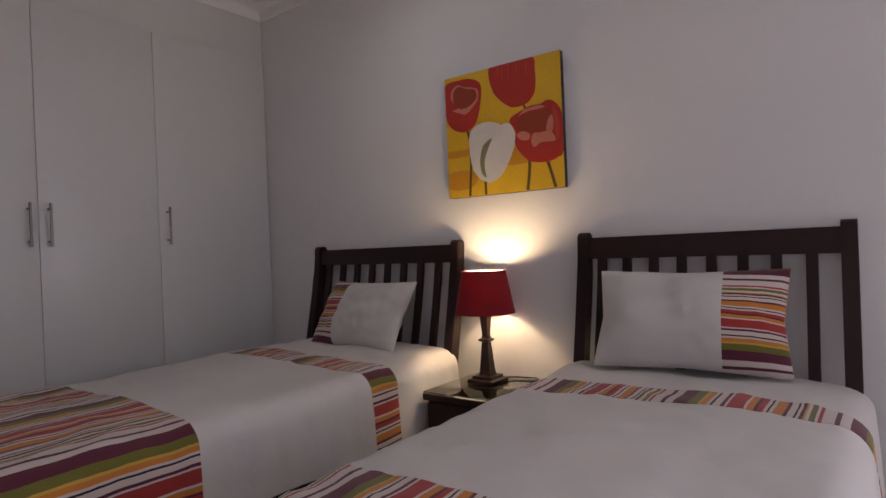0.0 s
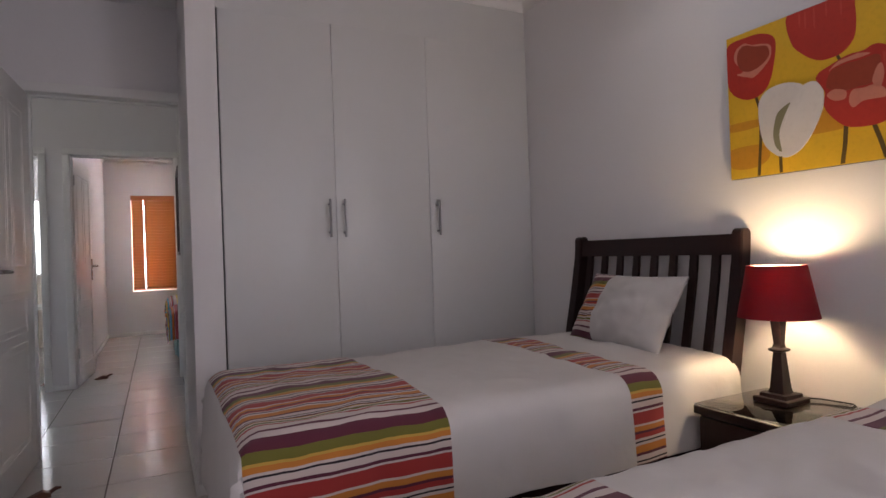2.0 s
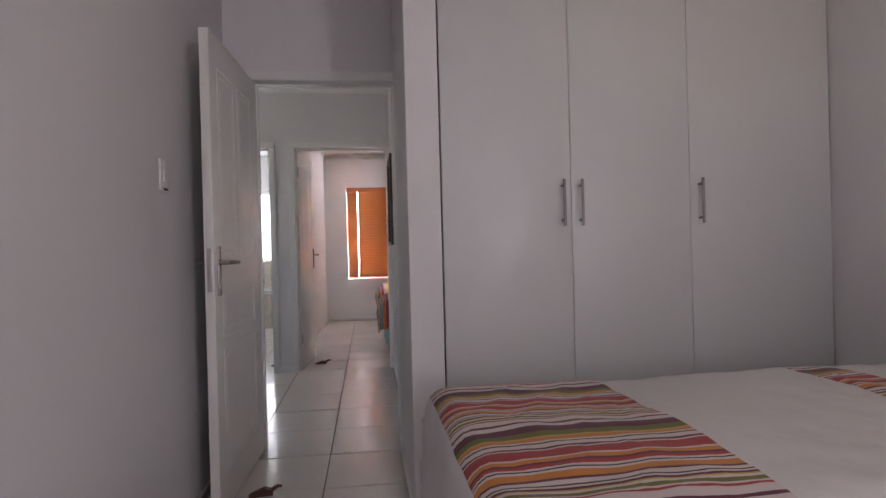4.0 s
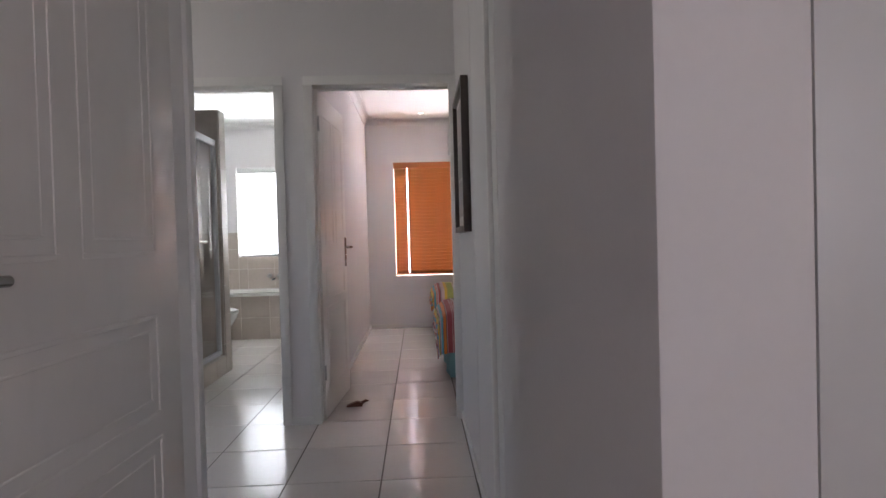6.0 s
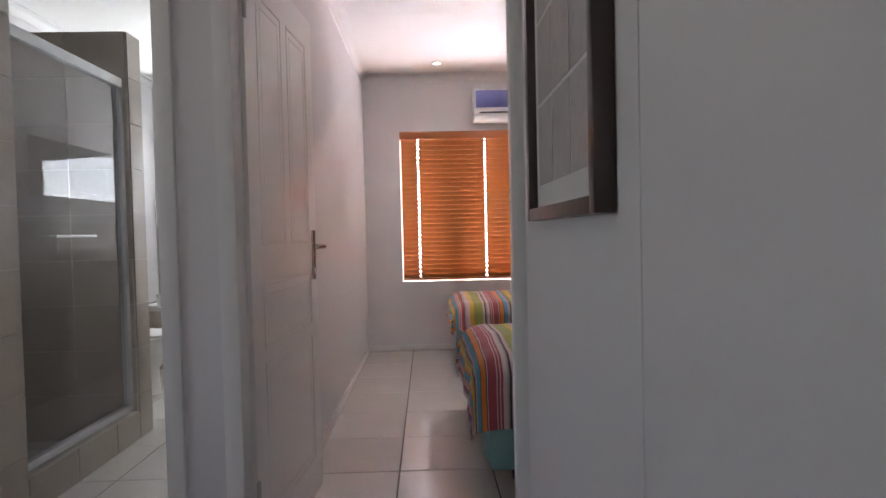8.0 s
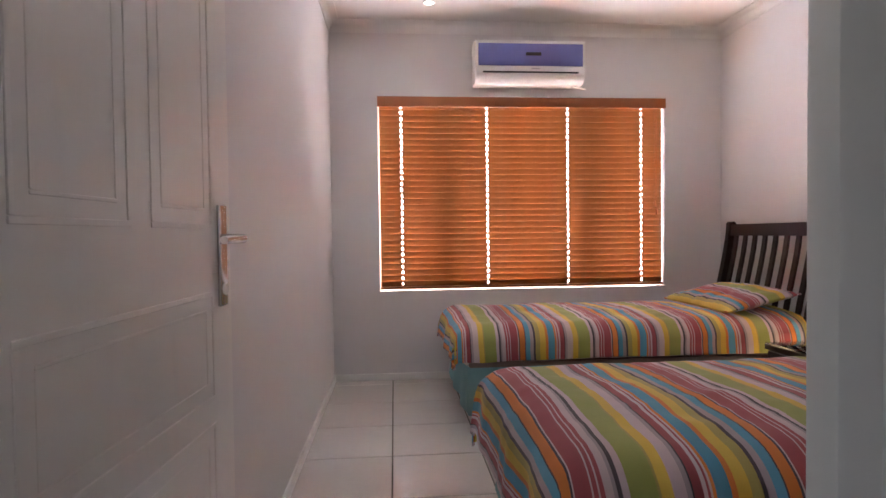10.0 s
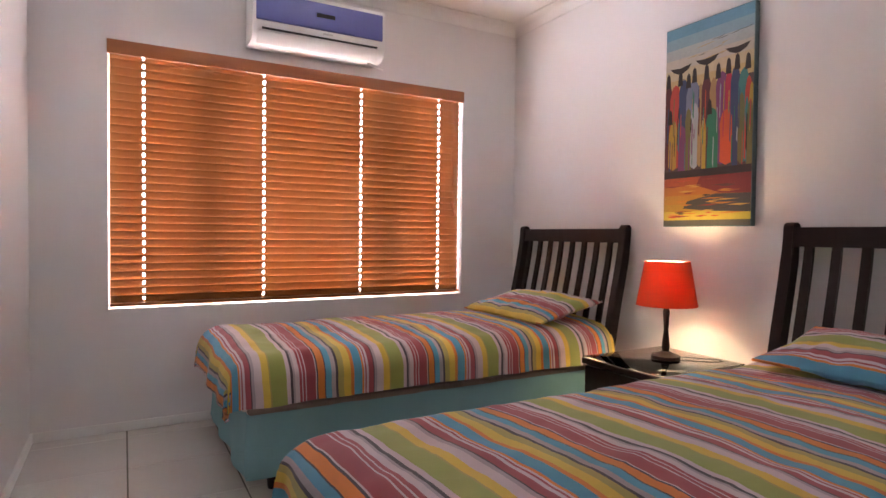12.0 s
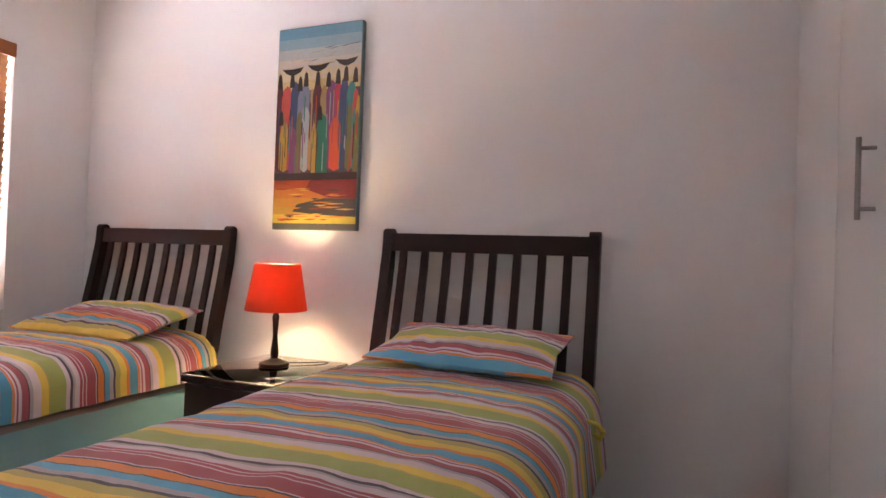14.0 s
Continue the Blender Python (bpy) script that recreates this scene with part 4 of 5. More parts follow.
clip = (-pw / 2, pw / 2, -ph / 2, ph / 2)


def daub(parent, pts, depth, material, name="paint_patch"):
    part(name, flat_shape([(-x, z) for x, z in pts], depth), material, parent)


def art_xy(px, pz):
    """From parts of the canvas (across, down) to metres."""
    return ((px - 0.5) * pw, (0.5 - pz) * ph)


daub(art, [(-pw / 2, -ph / 2), (pw / 2, -ph / 2), (pw / 2, ph / 2), (-pw / 2, ph / 2)], 0.0005, A_YEL, "ground_colour")
for c, w, h in (((0.12, 0.86), 0.20, 0.16), ((0.62, 0.72), 0.34, 0.14), ((0.85, 0.66), 0.22, 0.10), ((0.10, 0.64), 0.20, 0.06)):
    x, z = art_xy(*c)
    daub(art, blob(x, z, w * pw * 1.6, h * ph, clip=clip), 0.0009, A_ORG)


def stem(points, w0):
    left, right = [], []
    for k, p in enumerate(points):
        x, z = art_xy(*p)
        left.append((x - w0, z))
        right.append((x + w0, z))
    daub(art, left + right[::-1], 0.0013, A_STEM, "stem")


stem([(0.193, 0.44), (0.227, 0.562), (0.222, 0.745), (0.201, 0.995)], 0.006)
stem([(0.347, 0.86), (0.349, 0.995)], 0.006)
stem([(0.735, 0.75), (0.725, 0.876), (0.708, 0.995)], 0.007)
stem([(0.868, 0.77), (0.906, 0.901), (0.930, 0.995)], 0.007)
stem([(0.695, 0.33), (0.722, 0.40)], 0.005)


def petal(points, depth, material, name="petal", steps=4):
    """A smooth closed outline through a few corners, in parts of the canvas."""
    n, out = len(points), []
    for i in range(n):
        p0, p1, p2, p3 = (Vector(points[(i + k) % n]) for k in (-1, 0, 1, 2))
        for k in range(steps):
            t = k / steps
            q = 0.5 * (2 * p1 + (p2 - p0) * t + (2 * p0 - 5 * p1 + 4 * p2 - p3) * t * t + (3 * p1 - p0 - 3 * p2 + p3) * t ** 3)
            out.append(art_xy(max(0.0, min(1.0, q.x)), max(0.0, min(1.0, q.y))))
    daub(art, out, depth, material, name)


A_MID = paint("tulip_mid_red", (0.50, 0.05, 0.03))
petal([(0, 0.066), (0.145, 0.038), (0.261, 0.053), (0.34, 0.12), (0.325, 0.283), (0.291, 0.394), (0.233, 0.453), (0.166, 0.468), (0.1, 0.45), (0.034, 0.399), (0, 0.305)], 0.0017, A_RED, "tulip")
petal([(0.056, 0.174), (0.069, 0.103), (0.129, 0.074), (0.185, 0.103), (0.249, 0.117), (0.307, 0.145), (0.313, 0.201), (0.289, 0.251), (0.2, 0.321), (0.144, 0.311), (0.069, 0.273), (0.115, 0.263)], 0.0021, A_PINK)
petal([(0.075, 0.173), (0.091, 0.112), (0.137, 0.09), (0.206, 0.12), (0.28, 0.141), (0.301, 0.19), (0.282, 0.232), (0.22, 0.269), (0.154, 0.276), (0.098, 0.245)], 0.0025, A_DRED)
petal([(0.42, 0.0), (0.59, 0.0), (0.785, 0.0), (0.802, 0.088), (0.805, 0.194), (0.789, 0.277), (0.737, 0.333), (0.666, 0.351), (0.588, 0.339), (0.504, 0.272), (0.439, 0.178)], 0.0017, A_RED, "tulip")
petal([(0.579, 0.46), (0.599, 0.419), (0.654, 0.396), (0.753, 0.363), (0.836, 0.363), (0.885, 0.345), (0.932, 0.358), (0.977, 0.407), (1, 0.489), (1, 0.733), (0.951, 0.778), (0.887, 0.799), (0.789, 0.794), (0.721, 0.769), (0.654, 0.698), (0.617, 0.624), (0.627, 0.545)], 0.0021, A_RED, "tulip")
petal([(0.635, 0.517), (0.663, 0.431), (0.734, 0.412), (0.818, 0.411), (0.899, 0.404), (0.92, 0.44), (0.893, 0.513), (0.865, 0.563), (0.813, 0.562), (0.746, 0.569), (0.677, 0.548)], 0.0025, A_DRED)
petal([(0.93, 0.40), (0.965, 0.46), (0.975, 0.60), (0.955, 0.64), (0.94, 0.52)], 0.0027, A_MID)
petal([(0.653, 0.428), (0.697, 0.388), (0.752, 0.377), (0.813, 0.371), (0.871, 0.39), (0.819, 0.397), (0.745, 0.4), (0.682, 0.413)], 0.0029, A_PINK)
petal([(0.875, 0.555), (0.897, 0.48), (0.923, 0.462), (0.933, 0.523), (0.912, 0.591)], 0.0029, A_PINK)
petal([(0.637, 0.569), (0.677, 0.544), (0.739, 0.568), (0.734, 0.614), (0.675, 0.61)], 0.0029, A_PINK)
petal([(0.754, 0.633), (0.773, 0.575), (0.829, 0.576), (0.894, 0.573), (0.934, 0.609), (0.942, 0.652), (0.892, 0.653), (0.827, 0.65), (0.776, 0.677)], 0.0029, A_PINK)
petal([(0.227, 0.489), (0.276, 0.439), (0.36, 0.421), (0.439, 0.432), (0.503, 0.473), (0.473, 0.551), (0.403, 0.634), (0.365, 0.746), (0.359, 0.885), (0.298, 0.857), (0.246, 0.789), (0.221, 0.683), (0.214, 0.559)], 0.0031, A_WHITE)
petal([(0.496, 0.475), (0.564, 0.46), (0.607, 0.503), (0.622, 0.57), (0.608, 0.653), (0.56, 0.758), (0.499, 0.845), (0.431, 0.894), (0.358, 0.893), (0.347, 0.795), (0.389, 0.671), (0.446, 0.557)], 0.0034, A_WHITE)
petal([(0.348, 0.597), (0.422, 0.556), (0.395, 0.613), (0.355, 0.705), (0.348, 0.772), (0.36, 0.861), (0.321, 0.82), (0.308, 0.738), (0.324, 0.648)], 0.0038, A_SHADE, "petal_shadow")
for k, (px, pz) in enumerate(((0.495, 0.06), (0.529, 0.07), (0.581, 0.075), (0.65, 0.05), (0.73, 0.065))):
    x, z = art_xy(px, pz)
    daub(art, blob(x, z, 0.006, 0.05 + 0.012 * (k % 3)), 0.0021, A_MID, "brush_stroke")

# standing robes canvas
qw, qh = 0.488, 1.024
art2 = thing("painting", "tall canvas painting of a row of colourful robes below blue sky", "painting", pose(2.214, 5.163, 1.632))
part("canvas", box((0, -qw / 2, -qh / 2), (0.034, qw / 2, qh / 2), 0.004), paint("canvas_edge", (0.10, 0.16, 0.17)), art2, "deep canvas painted round its edges")
rng = random.Random(4)
SKY = [(0.11, 0.25, 0.34), (0.20, 0.31, 0.36), (0.34, 0.37, 0.36), (0.44, 0.40, 0.33), (0.48, 0.40, 0.25), (0.46, 0.34, 0.15)]


def q_xy(px, pz):
    return ((px - 0.5) * qw, (0.5 - pz) * qh)


def q_rect(x0, z0, x1, z1):
    return [q_xy(x0, z0), q_xy(x1, z0), q_xy(x1, z1), q_xy(x0, z1)]


for k, c in enumerate(SKY):
    z0, z1 = 0.005 + k * 0.052, 0.005 + (k + 1) * 0.052
    daub(art2, q_rect(0.005, z0, 0.995, z1), 0.0006, paint("canvas_sky", c), "sky_band")
daub(art2, q_rect(0.005, 0.317, 0.995, 0.755), 0.0006, paint("canvas_dark", (0.07, 0.045, 0.045)), "ground_colour")
INK = {"maroon": (0.09, 0.02, 0.025), "red": (0.42, 0.05, 0.03), "navy": (0.035, 0.05, 0.12), "grey": (0.15, 0.17, 0.25), "tan": (0.32, 0.20, 0.08), "violet": (0.16, 0.04, 0.13), "crimson": (0.38, 0.02, 0.05),
       "olive": (0.13, 0.12, 0.04), "teal": (0.04, 0.17, 0.16), "ochre": (0.38, 0.24, 0.03), "green": (0.02, 0.15, 0.09), "flame": (0.52, 0.07, 0.015), "pale": (0.30, 0.33, 0.36), "black": (0.020, 0.014, 0.012)}
inks = {k: paint("robe_" + k, c) for k, c in INK.items()}
BACK_ROW = (("maroon", 0.00, 0.08, 0.27), ("red", 0.07, 0.19, 0.29), ("navy", 0.18, 0.28, 0.27), ("grey", 0.27, 0.42, 0.29), ("tan", 0.41, 0.46, 0.31), ("maroon", 0.45, 0.55, 0.28), ("tan", 0.54, 0.62, 0.30),
            ("violet", 0.61, 0.73, 0.28), ("crimson", 0.71, 0.78, 0.28), ("navy", 0.77, 0.86, 0.27), ("teal", 0.85, 0.95, 0.29), ("red", 0.92, 0.98, 0.33), ("ochre", 0.96, 1.00, 0.36))
FRONT_ROW = (("ochre", 0.06, 0.16, 0.47), ("violet", 0.17, 0.27, 0.50), ("olive", 0.26, 0.33, 0.42), ("pale", 0.33, 0.41, 0.40), ("ochre", 0.45, 0.50, 0.48), ("green", 0.51, 0.63, 0.44), ("flame", 0.66, 0.79, 0.46),
             ("navy", 0.79, 0.85, 0.45), ("olive", 0.85, 0.91, 0.40), ("teal", 0.92, 0.95, 0.42), ("olive", 0.94, 1.00, 0.44))


def robe(ink, x0, x1, top, low, depth):
    w, m = x1 - x0, (x0 + x1) / 2
    lean = rng.uniform(-0.012, 0.012)
    pts = [(m - w * 0.32, top + 0.012), (m, top - 0.004), (m + w * 0.32, top + 0.010), (x1 + 0.004, top + 0.05), (x1 + lean, (top + low) / 2), (x1 + lean, low), (m, low + 0.012), (x0 + lean, low - 0.006), (x0 + lean, (top + low) / 2), (x0 - 0.004, top + 0.06)]
    daub(art2, [q_xy(max(0.004, min(0.996, x)), z) for x, z in pts], depth, inks[ink], "robe")


for k, (ink, x0, x1, top) in enumerate(BACK_ROW):
    robe(ink, x0, x1, top, 0.70, 0.0009 + 0.00002 * k)
for k, (ink, x0, x1, top) in enumerate(FRONT_ROW):
    robe(ink, x0, x1, top, rng.uniform(0.70, 0.735), 0.0013 + 0.00002 * k)
names = sorted(INK)
for k in range(46):
    x, z0 = rng.uniform(0.02, 0.97), rng.uniform(0.32, 0.58)
    w, z1 = rng.uniform(0.004, 0.012), min(0.73, z0 + rng.uniform(0.06, 0.22))
    daub(art2, [q_xy(x, z0), q_xy(x + w, z0 + 0.01), q_xy(x + w * 0.7, z1), q_xy(x - w * 0.5, z1 - 0.015)], 0.0017 + 0.000005 * k, inks[rng.choice(names)], "brush_stroke")
for x, top in ((0.04, 0.235), (0.19, 0.235), (0.29, 0.255), (0.36, 0.235), (0.50, 0.235), (0.63, 0.245), (0.74, 0.235), (0.83, 0.225), (0.94, 0.235), (0.07, 0.42), (0.54, 0.405)):
    daub(art2, [q_xy(max(0.004, px), pz) for px, pz in ((x - 0.030, top + 0.062), (x - 0.024, top + 0.025), (x - 0.018, top), (x, top - 0.012), (x + 0.018, top), (x + 0.024, top + 0.025), (x + 0.030, top + 0.062))], 0.0020, inks["black"], "plain_shape")
for x, top in ((0.19, 0.215), (0.50, 0.205), (0.83, 0.19)):
    daub(art2, [q_xy(*p) for p in ((x - 0.13, top - 0.012), (x, top - 0.006), (x + 0.13, top - 0.016), (x + 0.09, top + 0.008), (x + 0.02, top + 0.022), (x - 0.02, top + 0.022), (x - 0.08, top + 0.010))], 0.0022, inks["black"], "bowl")
daub(art2, q_rect(0.005, 0.722, 0.995, 0.757), 0.0021, paint("canvas_shadow", (0.035, 0.022, 0.025)), "ground_band")
LOW = (((0.30, 0.06, 0.02), 0.755, 0.80), ((0.36, 0.12, 0.02), 0.80, 0.845), ((0.36, 0.17, 0.025), 0.845, 0.89), ((0.34, 0.20, 0.03), 0.89, 0.925), ((0.42, 0.33, 0.04), 0.925, 0.968), ((0.075, 0.07, 0.06), 0.968, 0.996))
for c, z0, z1 in LOW:
    daub(art2, q_rect(0.005, z0, 0.995, z1), 0.0006, paint("canvas_ground", c), "ground_band")
for c, pts in (((0.16, 0.02, 0.02), ((0.45, 0.757), (0.995, 0.757), (0.995, 0.85), (0.70, 0.845), (0.40, 0.80))), ((0.05, 0.045, 0.05), ((0.30, 0.875), (0.62, 0.845), (0.995, 0.85), (0.995, 0.935), (0.55, 0.925), (0.25, 0.91)))):
    daub(art2, [q_xy(*p) for p in pts], 0.0009, paint("canvas_wash", c), "paint_patch")
for k in range(40):
    x, z, w = rng.uniform(0.01, 0.75), rng.uniform(0.765, 0.955), rng.uniform(0.08, 0.30)
    h = rng.uniform(0.002, 0.005)
    daub(art2, [q_xy(x, z), q_xy(x + w * 0.4, z - h), q_xy(min(0.99, x + w), z - h * 0.4), q_xy(x + w * 0.5, z + h)], 0.0012 + 0.00001 * k, paint("stroke_colour", rng.choice([(0.42, 0.16, 0.02), (0.36, 0.05, 0.02), (0.05, 0.035, 0.03), (0.45, 0.26, 0.05), (0.20, 0.03, 0.02)])), "brush_stroke")
for k in range(12):
    x, z, w = rng.uniform(0.25, 0.85), rng.uniform(0.11, 0.20), rng.uniform(0.08, 0.26)
    daub(art2, [q_xy(x, z), q_xy(x + w * 0.5, z - 0.004), q_xy(min(0.99, x + w), z - 0.008), q_xy(x + w * 0.5, z - 0.001)], 0.0011, inks["black"] if k % 2 else inks["ochre"], "brush_stroke")

# hall picture
hp = thing("framed_picture", "grid of pale prints in a deep dark brown frame", "picture")
Y0, Y1, Z0, Z1, XF = 2.212, 2.80, 1.130, 1.85, 0.1735
fw, fd = 0.030, 0.036
for lo, hi in (((XF - fd, Y0, Z0), (XF, Y0 + fw, Z1)), ((XF - fd, Y1 - fw, Z0), (XF, Y1, Z1)), ((XF - fd, Y0 + fw, Z0), (XF, Y1 - fw, Z0 + fw)), ((XF - fd, Y0 + fw, Z1 - fw), (XF, Y1 - fw, Z1))):
    part("frame_bar", box(lo, hi, 0.003), FRAMEWOOD, hp, "dark brown wooden frame bar")
mount = part("mount", box((XF - 0.014, Y0 + fw, Z0 + fw), (XF - 0.002, Y1 - fw, Z1 - fw)), PAPER, hp, "white mount board")
cw, ch = (Y1 - Y0 - 2 * fw - 0.09) / 3, (Z1 - Z0 - 2 * fw - 0.10) / 3
for i in range(3):
    for j in range(3):
        y, z = Y0 + fw + 0.035 + i * (cw + 0.01), Z0 + fw + 0.055 + j * (ch + 0.01)
        part("print", box((XF - 0.0155, y, z), (XF - 0.0135, y + cw, z + ch)), PRINT, mount, "pale grey print")

# ---- small fittings ----


def downlight(x, y, group="ceiling downlights"):
    ob = thing("downlight", "small lit recessed ceiling downlight with white rim", "downlight", pose(x, y, TOP), group)
    part("rim", lathe([(0.030, 0.0), (0.030, -0.004), (0.042, -0.006), (0.045, 0.0)], 24, cap=False), WHITEPLASTIC, ob)
    part("lens", lathe([(0.0, -0.0025), (0.030, -0.002)], 20, cap=False), DOWNLIGHT, ob, "glowing lamp lens")
    return ob


dl = downlight(0.0, 6.42)
for x, y in ((-1.80, 5.78), (1.45, -1.25)):
    copy_thing(dl, pose(x, y, TOP))
lamp("downlight_beam_one", "SPOT", 1.8, (0.96, 0.95, 1.0), look((1.45, -1.25, TOP - 0.02), (1.45, -1.24, 0)), cone=(150, 0.8), soft=0.045)
lamp("downlight_beam_two", "SPOT", 2.2, (1.0, 0.93, 0.85), look((0.0, 6.42, TOP - 0.02), (0.0, 6.42, 0)), cone=(90, 0.6), soft=0.03)
lamp("downlight_beam_bath", "SPOT", 1.5, (1.0, 0.95, 0.9), look((-1.8, 5.78, TOP - 0.02), (-1.8, 5.78, 0)), cone=(100, 0.6), soft=0.03)

sw = thing("light_switch", "white plastic light switch on the wall", "light switch", pose(-0.80, -0.03, 1.395))
part("plate", box((0, -0.037, -0.058), (0.007, 0.037, 0.058), 0.003), WHITEPLASTIC, sw)
part("rocker", box((0.006, -0.012, -0.022), (0.012, 0.012, 0.018), 0.002), WHITEPLASTIC, sw)
part("pull_tab", box((0.006, -0.01, -0.056), (0.014, 0.022, -0.048), 0.001), BLACK, sw, "small dark tab")

vase = thing("vase", "dark red glazed floor vase with dry twigs beside the hall wall", "vase", pose(-1.248, 1.95, 0))
part("body", lathe([(0.085, 0), (0.092, 0.01), (0.105, 0.15), (0.122, 0.35), (0.130, 0.50), (0.125, 0.57), (0.104, 0.612), (0.088, 0.622), (0.078, 0.615), (0.072, 0.59), (0.06, 0.45)], 40), VASEGLAZE, vase)
rng = random.Random(9)
for k in range(11):
    a, lean = rng.uniform(-1.3, 1.1) + (3.14 if k % 4 == 3 else 0), rng.uniform(0.05, 0.19)
    h = rng.uniform(0.90, 1.12)
    c, s = math.cos(a), math.sin(a)
    part("twig", tube([(0.02 * c, 0.02 * s, 0.46), (0.05 * c + 0.004, 0.05 * s, 0.62), ((0.05 + lean * 0.55) * c, (0.05 + lean * 0.55) * s + 0.006, 0.80), ((0.05 + lean) * c, (0.05 + lean) * s, h)], [0.0075, 0.007, 0.0065, 0.004], 7), TWIG, vase)

# ---- bathroom ----
SX = -1.742
structure("wall_shower_pier", box((SX - 0.12, 3.205, 0), (SX - 0.008, 3.66, TOP)), BATHGROUT, "tiled shower pier beside the door", "wall")
structure("wall_shower_end", box((-2.695, 4.555, 0), (SX - 0.008, 4.70, 2.25)), BATHGROUT, "tiled end wall of the shower", "wall")
structure("wall_shower_kerb", box((SX - 0.10, 3.66, 0), (SX - 0.008, 4.555, 0.155)), BATHGROUT, "tiled kerb below the shower door", "wall")

shower = thing("shower_door", "framed glass sliding shower door with chrome towel bar", "shower door")
fx0, fx1 = SX - 0.07, SX - 0.03
for lo, hi, n in (((fx0, 3.66, 0.165), (fx1, 3.695, 1.94), "frame_post"), ((fx0, 4.515, 0.165), (fx1, 4.55, 1.94), "frame_post"), ((fx0, 3.66, 1.94), (fx1, 4.55, 1.99), "frame_head"), ((fx0, 3.695, 0.165), (fx1, 4.515, 0.20), "frame_sill")):
    part(n, box(lo, hi, 0.003), ALU, shower)
g = part("glass_panel", box((SX - 0.053, 3.695, 0.20), (SX - 0.047, 4.515, 1.94)), SHOWERGLASS, shower, "lightly tinted glass")
g.visible_shadow = False
bar = part("towel_bar", tube([(SX - 0.01, 3.90, 1.13), (SX - 0.01, 4.21, 1.13)], 0.007), CHROME, shower, "chrome towel bar")
for y in (3.92, 4.19):
    part("bracket", tube([(SX - 0.047, y, 1.13), (SX - 0.01, y, 1.13)], 0.006), CHROME, bar)

tub = thing("bathtub", "white bathtub built into a tiled surround", "bathtub")
bm = bmesh.new()
TX0, TX1, TY0, TY1, TZ = -2.69, -0.815, 6.28, 6.895, 0.53


def rect_ring(bm, x0, y0, x1, y1, z, r, n=6):
    pts = []
    for cx, cy, a0 in ((x1 - r, y1 - r, 0), (x0 + r, y1 - r, 90), (x0 + r, y0 + r, 180), (x1 - r, y0 + r, 270)):
        for k in range(n + 1):
            a = radians(a0 + 90 * k / n)
            pts.append(bm.verts.new((cx + r * math.cos(a), cy + r * math.sin(a), z)))
    return pts


rings = [rect_ring(bm, TX0, TY0 - 0.008, TX1, TY1, TZ - 0.03, 0.01), rect_ring(bm, TX0, TY0 - 0.008, TX1, TY1, TZ, 0.012), rect_ring(bm, TX0 + 0.09, TY0 + 0.07, TX1 - 0.09, TY1 - 0.06, TZ + 0.004, 0.12),
         rect_ring(bm, TX0 + 0.11, TY0 + 0.09, TX1 - 0.11, TY1 - 0.08, TZ - 0.03, 0.11), rect_ring(bm, TX0 + 0.2, TY0 + 0.13, TX1 - 0.2, TY1 - 0.12, 0.14, 0.1)]
for a, b in zip(rings, rings[1:]):
    for i in range(len(a)):
        j = (i + 1) % len(a)
        bm.faces.new((a[i], a[j], b[j], b[i]))
bm.faces.new(rings[-1])
part("basin", bm, PORCELAIN, tub)
apron = part("apron", box((TX0, TY0 + 0.008, 0), (TX1, TY0 + 0.05, TZ - 0.032)), BATHGROUT, tub, "tiled front panel")
for x in (-1.95, -1.83):
    tap = part("tap", lathe([(0.028, 0), (0.028, 0.008), (0.012, 0.012), (0.012, 0.045), (0.022, 0.05), (0.020, 0.07), (0.005, 0.075)], 16), CHROME, tub, "chrome bath tap", pose(x, 6.892, 0.70, 90, 0, 0))
part("spout", tube([(-1.89, 6.89, 0.66), (-1.89, 6.80, 0.66), (-1.89, 6.77, 0.645)], 0.012), CHROME, tub, "chrome bath spout")

mirror = thing("wall_mirror", "frameless wall mirror above the bathroom tiles", "mirror")
part("glass_plate", box((-0.816, 5.25, 1.43), (-0.811, 6.475, 1.83), 0.002), surface("mirror_silver", (0.88, 0.89, 0.89), 0.015, 0.01, 2, 20, 0.0, metal=1.0), mirror)
for y in (5.45, 6.28):
    for z in (1.432, 1.828):
        part("mirror_clip", box((-0.821, y - 0.012, z - 0.01), (-0.811, y + 0.012, z + 0.01), 0.002), CHROME, mirror, "small steel clip")

wc = thing("toilet", "white porcelain toilet with closed seat", "toilet", pose(-2.25, 5.50, 0, 0, 0, 0))


def egg(bm, z, front, back, half, n=28):
    vs = []
    for k in range(n):
        a = 2 * math.pi * k / n
        c = math.cos(a)
        vs.append(bm.verts.new(((front if c > 0 else back) * c, half * math.sin(a), z)))
    return vs


def egg_stack(levels):
    bm = bmesh.new()
    rs = [egg(bm, *l) for l in levels]
    for a, b in zip(rs, rs[1:]):
        for i in range(len(a)):
            j = (i + 1) % len(a)
            bm.faces.new((a[i], a[j], b[j], b[i]))
    bm.faces.new(rs[0][::-1])
    bm.faces.new(rs[-1])
    return bm


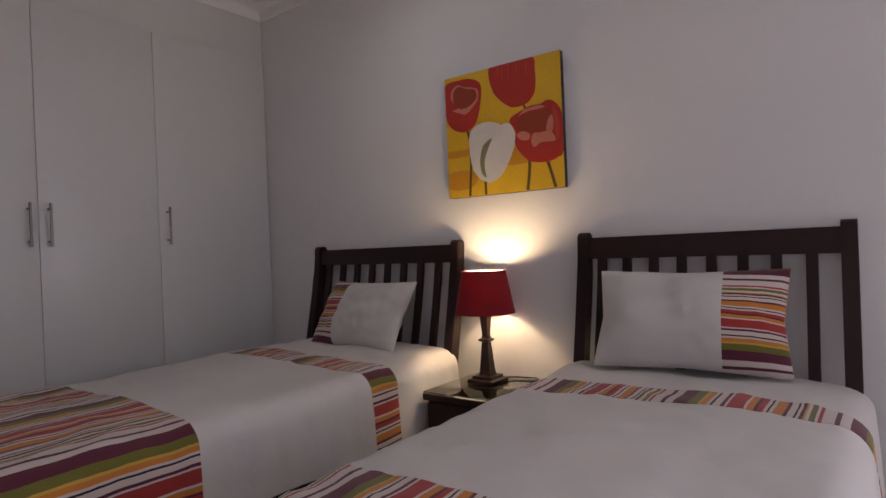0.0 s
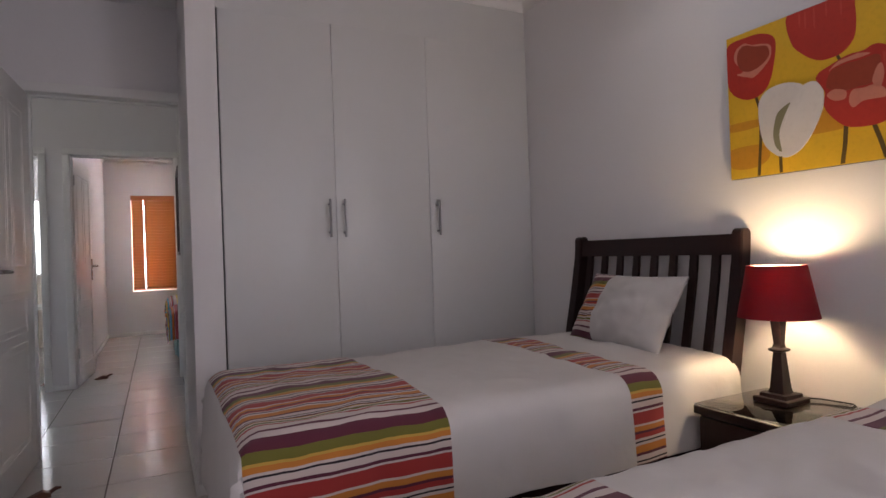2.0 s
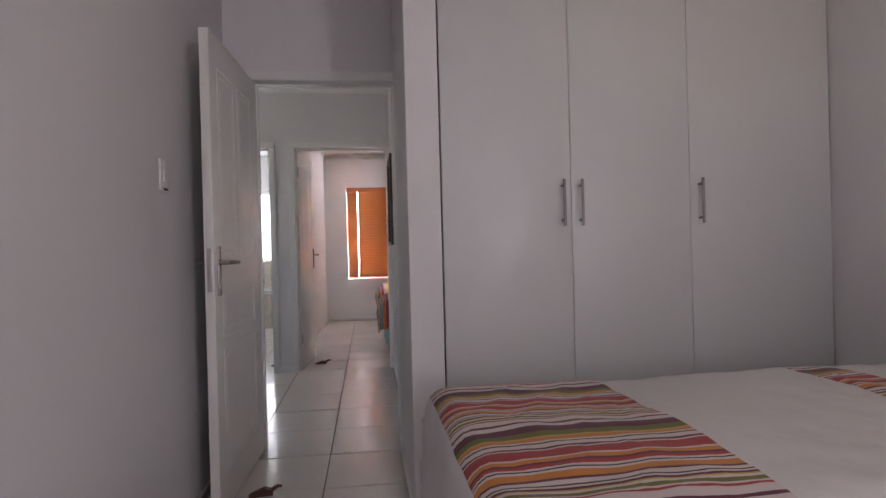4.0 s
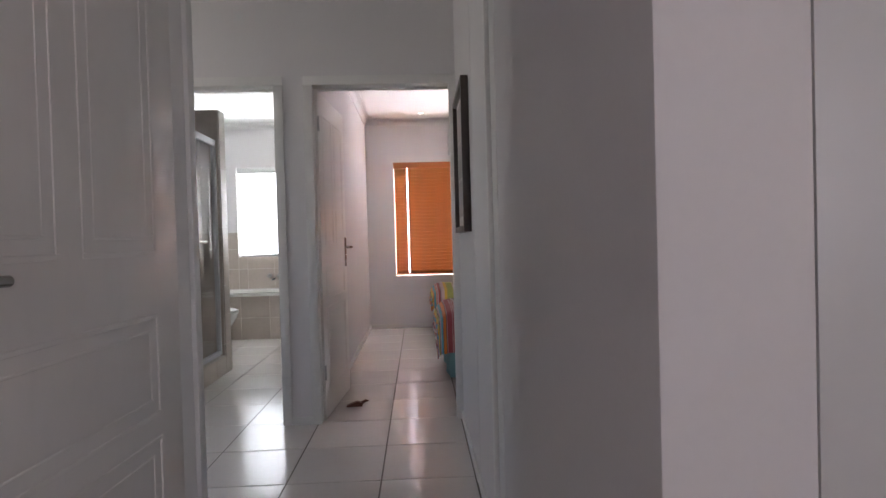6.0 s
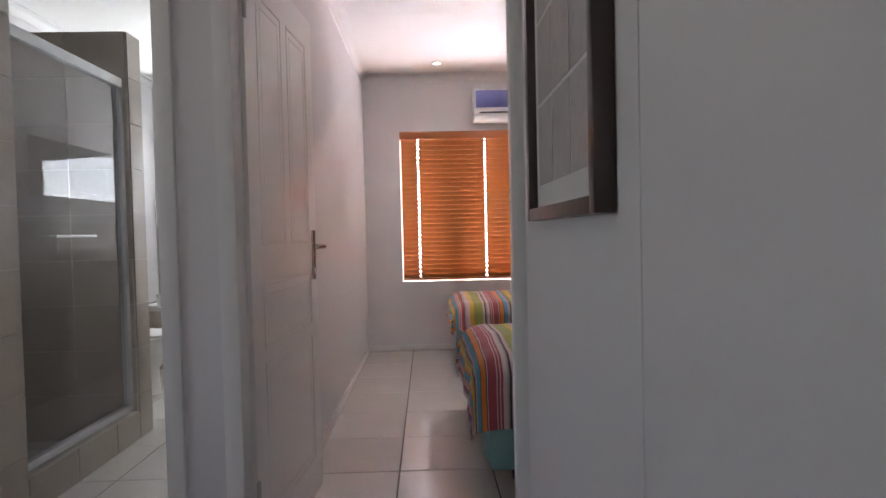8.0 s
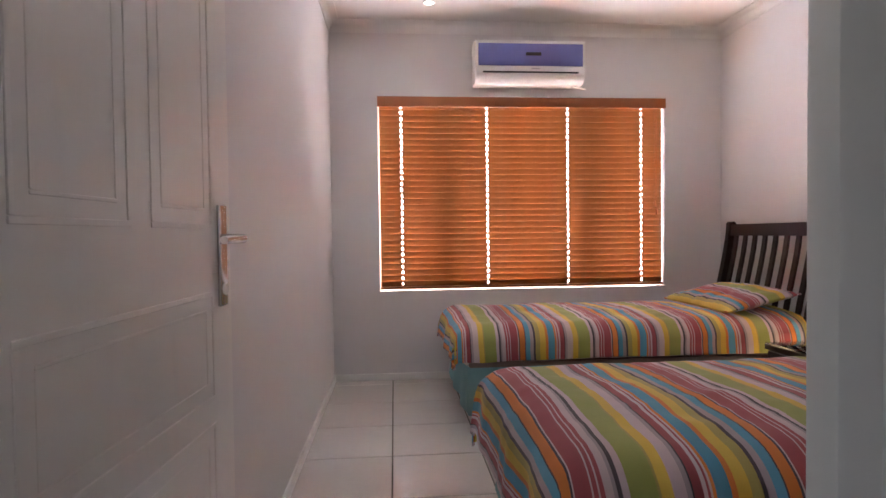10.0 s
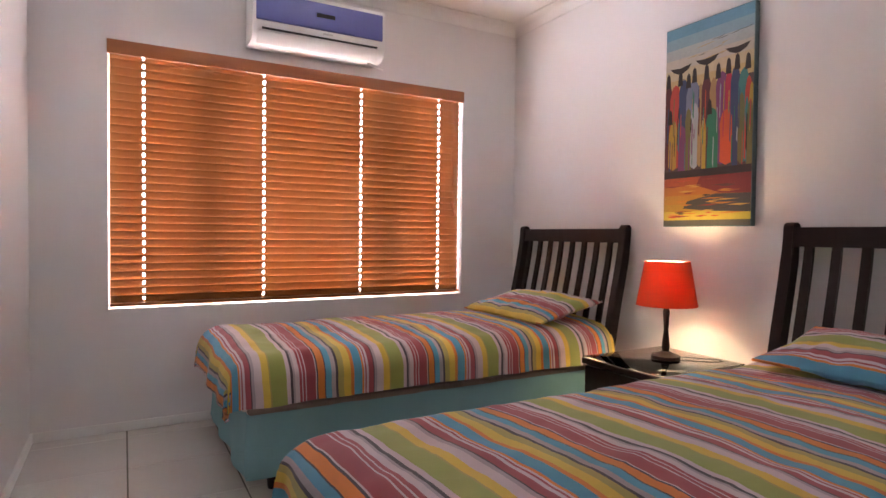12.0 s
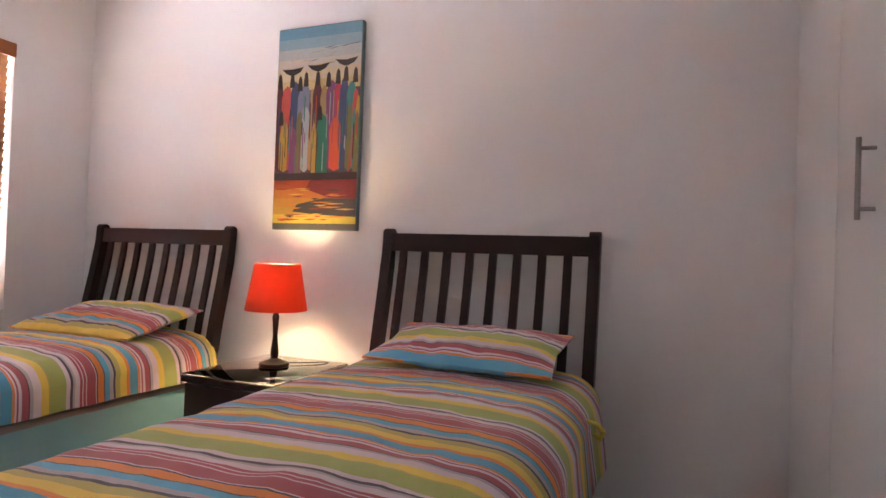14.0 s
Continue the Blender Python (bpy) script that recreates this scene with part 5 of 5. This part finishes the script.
part("bowl", egg_stack([(0, 0.20, 0.18, 0.11), (0.03, 0.19, 0.17, 0.10), (0.18, 0.18, 0.16, 0.10), (0.28, 0.26, 0.18, 0.15), (0.36, 0.31, 0.20, 0.175), (0.395, 0.315, 0.20, 0.178)]), PORCELAIN, wc)
part("seat", egg_stack([(0.397, 0.325, 0.20, 0.185), (0.412, 0.328, 0.20, 0.188), (0.418, 0.32, 0.195, 0.18)]), WHITEPLASTIC, wc)
part("lid", egg_stack([(0.421, 0.325, 0.20, 0.185), (0.436, 0.325, 0.20, 0.186), (0.446, 0.29, 0.18, 0.165)]), WHITEPLASTIC, wc)
part("cistern", box((-0.40, -0.19, 0.40), (-0.21, 0.19, 0.78), 0.02, 3), PORCELAIN, wc)
tagged(part("beaker", lathe([(0.028, 0), (0.03, 0.002), (0.036, 0.10), (0.033, 0.10), (0.027, 0.006)], 20, (-2.42, 6.33, 0.534)), PORCELAIN), label="small white beaker on the bath rim", category="cup")

# ---- tiles ----


def tile_mesh(name, w, h, t, b, material):
    return finish(name, box((-w / 2, -h / 2, -t), (w / 2, h / 2, 0), b, 1), material, False)


def clipped(lo, hi, a, b):
    return max(lo, a), min(hi, b)


floor = structure("floor", boxes(((-3.42, -6.52, -0.03), (2.37, 7.02, -0.003))), GROUT, "glossy cream floor tiles with dark grout joints", "floor")
PX, PY, OX, OY = 0.4345, 0.4477, -0.274, 5.78
square = tile_mesh("tile", PX - 0.0065, PY - 0.0065, 0.012, 0.0016, TILE)
nx, ny = range(-8, 7), range(-28, 4)
for i in nx:
    for j in ny:
        cx, cy = OX + (i + 0.5) * PX, OY + (j + 0.5) * PY
        inside = (-0.9 - PX / 2 < cx < 2.1 + PX / 2 and cy < 1.1) or (1.0 - PY < cy < 3.2 and cx < 0.3) or (cy > 2.3 and cx > -0.9 - PX / 2) or (cy > 3.1)
        if inside and (-2.95 < cx or cy < 3.1) and -3.5 < cx < 2.5:
            t = new("tile", square)
            t.parent = floor
            t.matrix_basis = pose(cx, cy, random.uniform(-0.0004, 0.0004))

made = {}


def wall_tiles(parent, origin, across, normal, length, z0, z1, tw=0.33, th=0.25, skip=None):
    """Tiles over an upright rectangle that starts at origin and runs along across."""
    across, normal = Vector(across), Vector(normal)
    turn = Matrix((across, Vector((0, 0, 1)), normal)).transposed().to_4x4()
    s = 0.0
    while s < length - 0.005:
        w = min(tw, length - s)
        z = z0
        while z < z1 - 0.005:
            h = min(th, z1 - z)
            key = (round(w, 3), round(h, 3))
            if key not in made:
                made[key] = tile_mesh("tile", w - 0.004, h - 0.004, 0.007, 0.001, BATHTILE)
            t = new("tile", made[key])
            t.parent = parent
            t.matrix_basis = Matrix.Translation(Vector(origin) + across * (s + w / 2) + Vector((0, 0, z + h / 2)) + normal * 0.008) @ turn
            z += th
        s += tw


obs = bpy.data.objects
wall_tiles(obs["wall_shower_pier"], (SX - 0.008, 3.205, 0), (0, 1, 0), (1, 0, 0), 0.455, 0, TOP, 0.30)
wall_tiles(obs["wall_shower_end"], (SX - 0.008, 4.555, 0), (0, 1, 0), (1, 0, 0), 0.145, 0, 2.25)
wall_tiles(obs["wall_shower_end"], (SX - 0.008, 4.555, 0), (-1, 0, 0), (0, -1, 0), 0.93, 0, 2.25)
wall_tiles(obs["wall_shower_kerb"], (SX - 0.008, 3.66, 0), (0, 1, 0), (1, 0, 0), 0.895, 0, 0.155)
wall_tiles(apron, (TX1, TY0 + 0.008, 0), (-1, 0, 0), (0, -1, 0), 1.85, 0, TZ - 0.032)
wall_tiles(obs["wall_window_bath"], (-0.82, 6.90, 0), (-1, 0, 0), (0, -1, 0), 0.08, TZ + 0.01, 1.25)
wall_tiles(obs["wall_window_bath"], (BX1, 6.90, 0), (-1, 0, 0), (0, -1, 0), 1.43, TZ + 0.01, 0.94)
wall_tiles(obs["wall_window_bath"], (BX0, 6.90, 0), (-1, 0, 0), (0, -1, 0), 0.36, TZ + 0.01, 1.25)
wall_tiles(obs["wall_bath_left"], (-2.70, 3.21, 0), (0, 1, 0), (1, 0, 0), 1.34, 0, TOP)
wall_tiles(obs["wall_bath_left"], (-2.70, 4.71, 0), (0, 1, 0), (1, 0, 0), 1.55, 0, 1.25)
wall_tiles(obs["wall_between_two"], (-0.81, 6.89, 0), (0, -1, 0), (-1, 0, 0), 3.65, 0, 1.25)
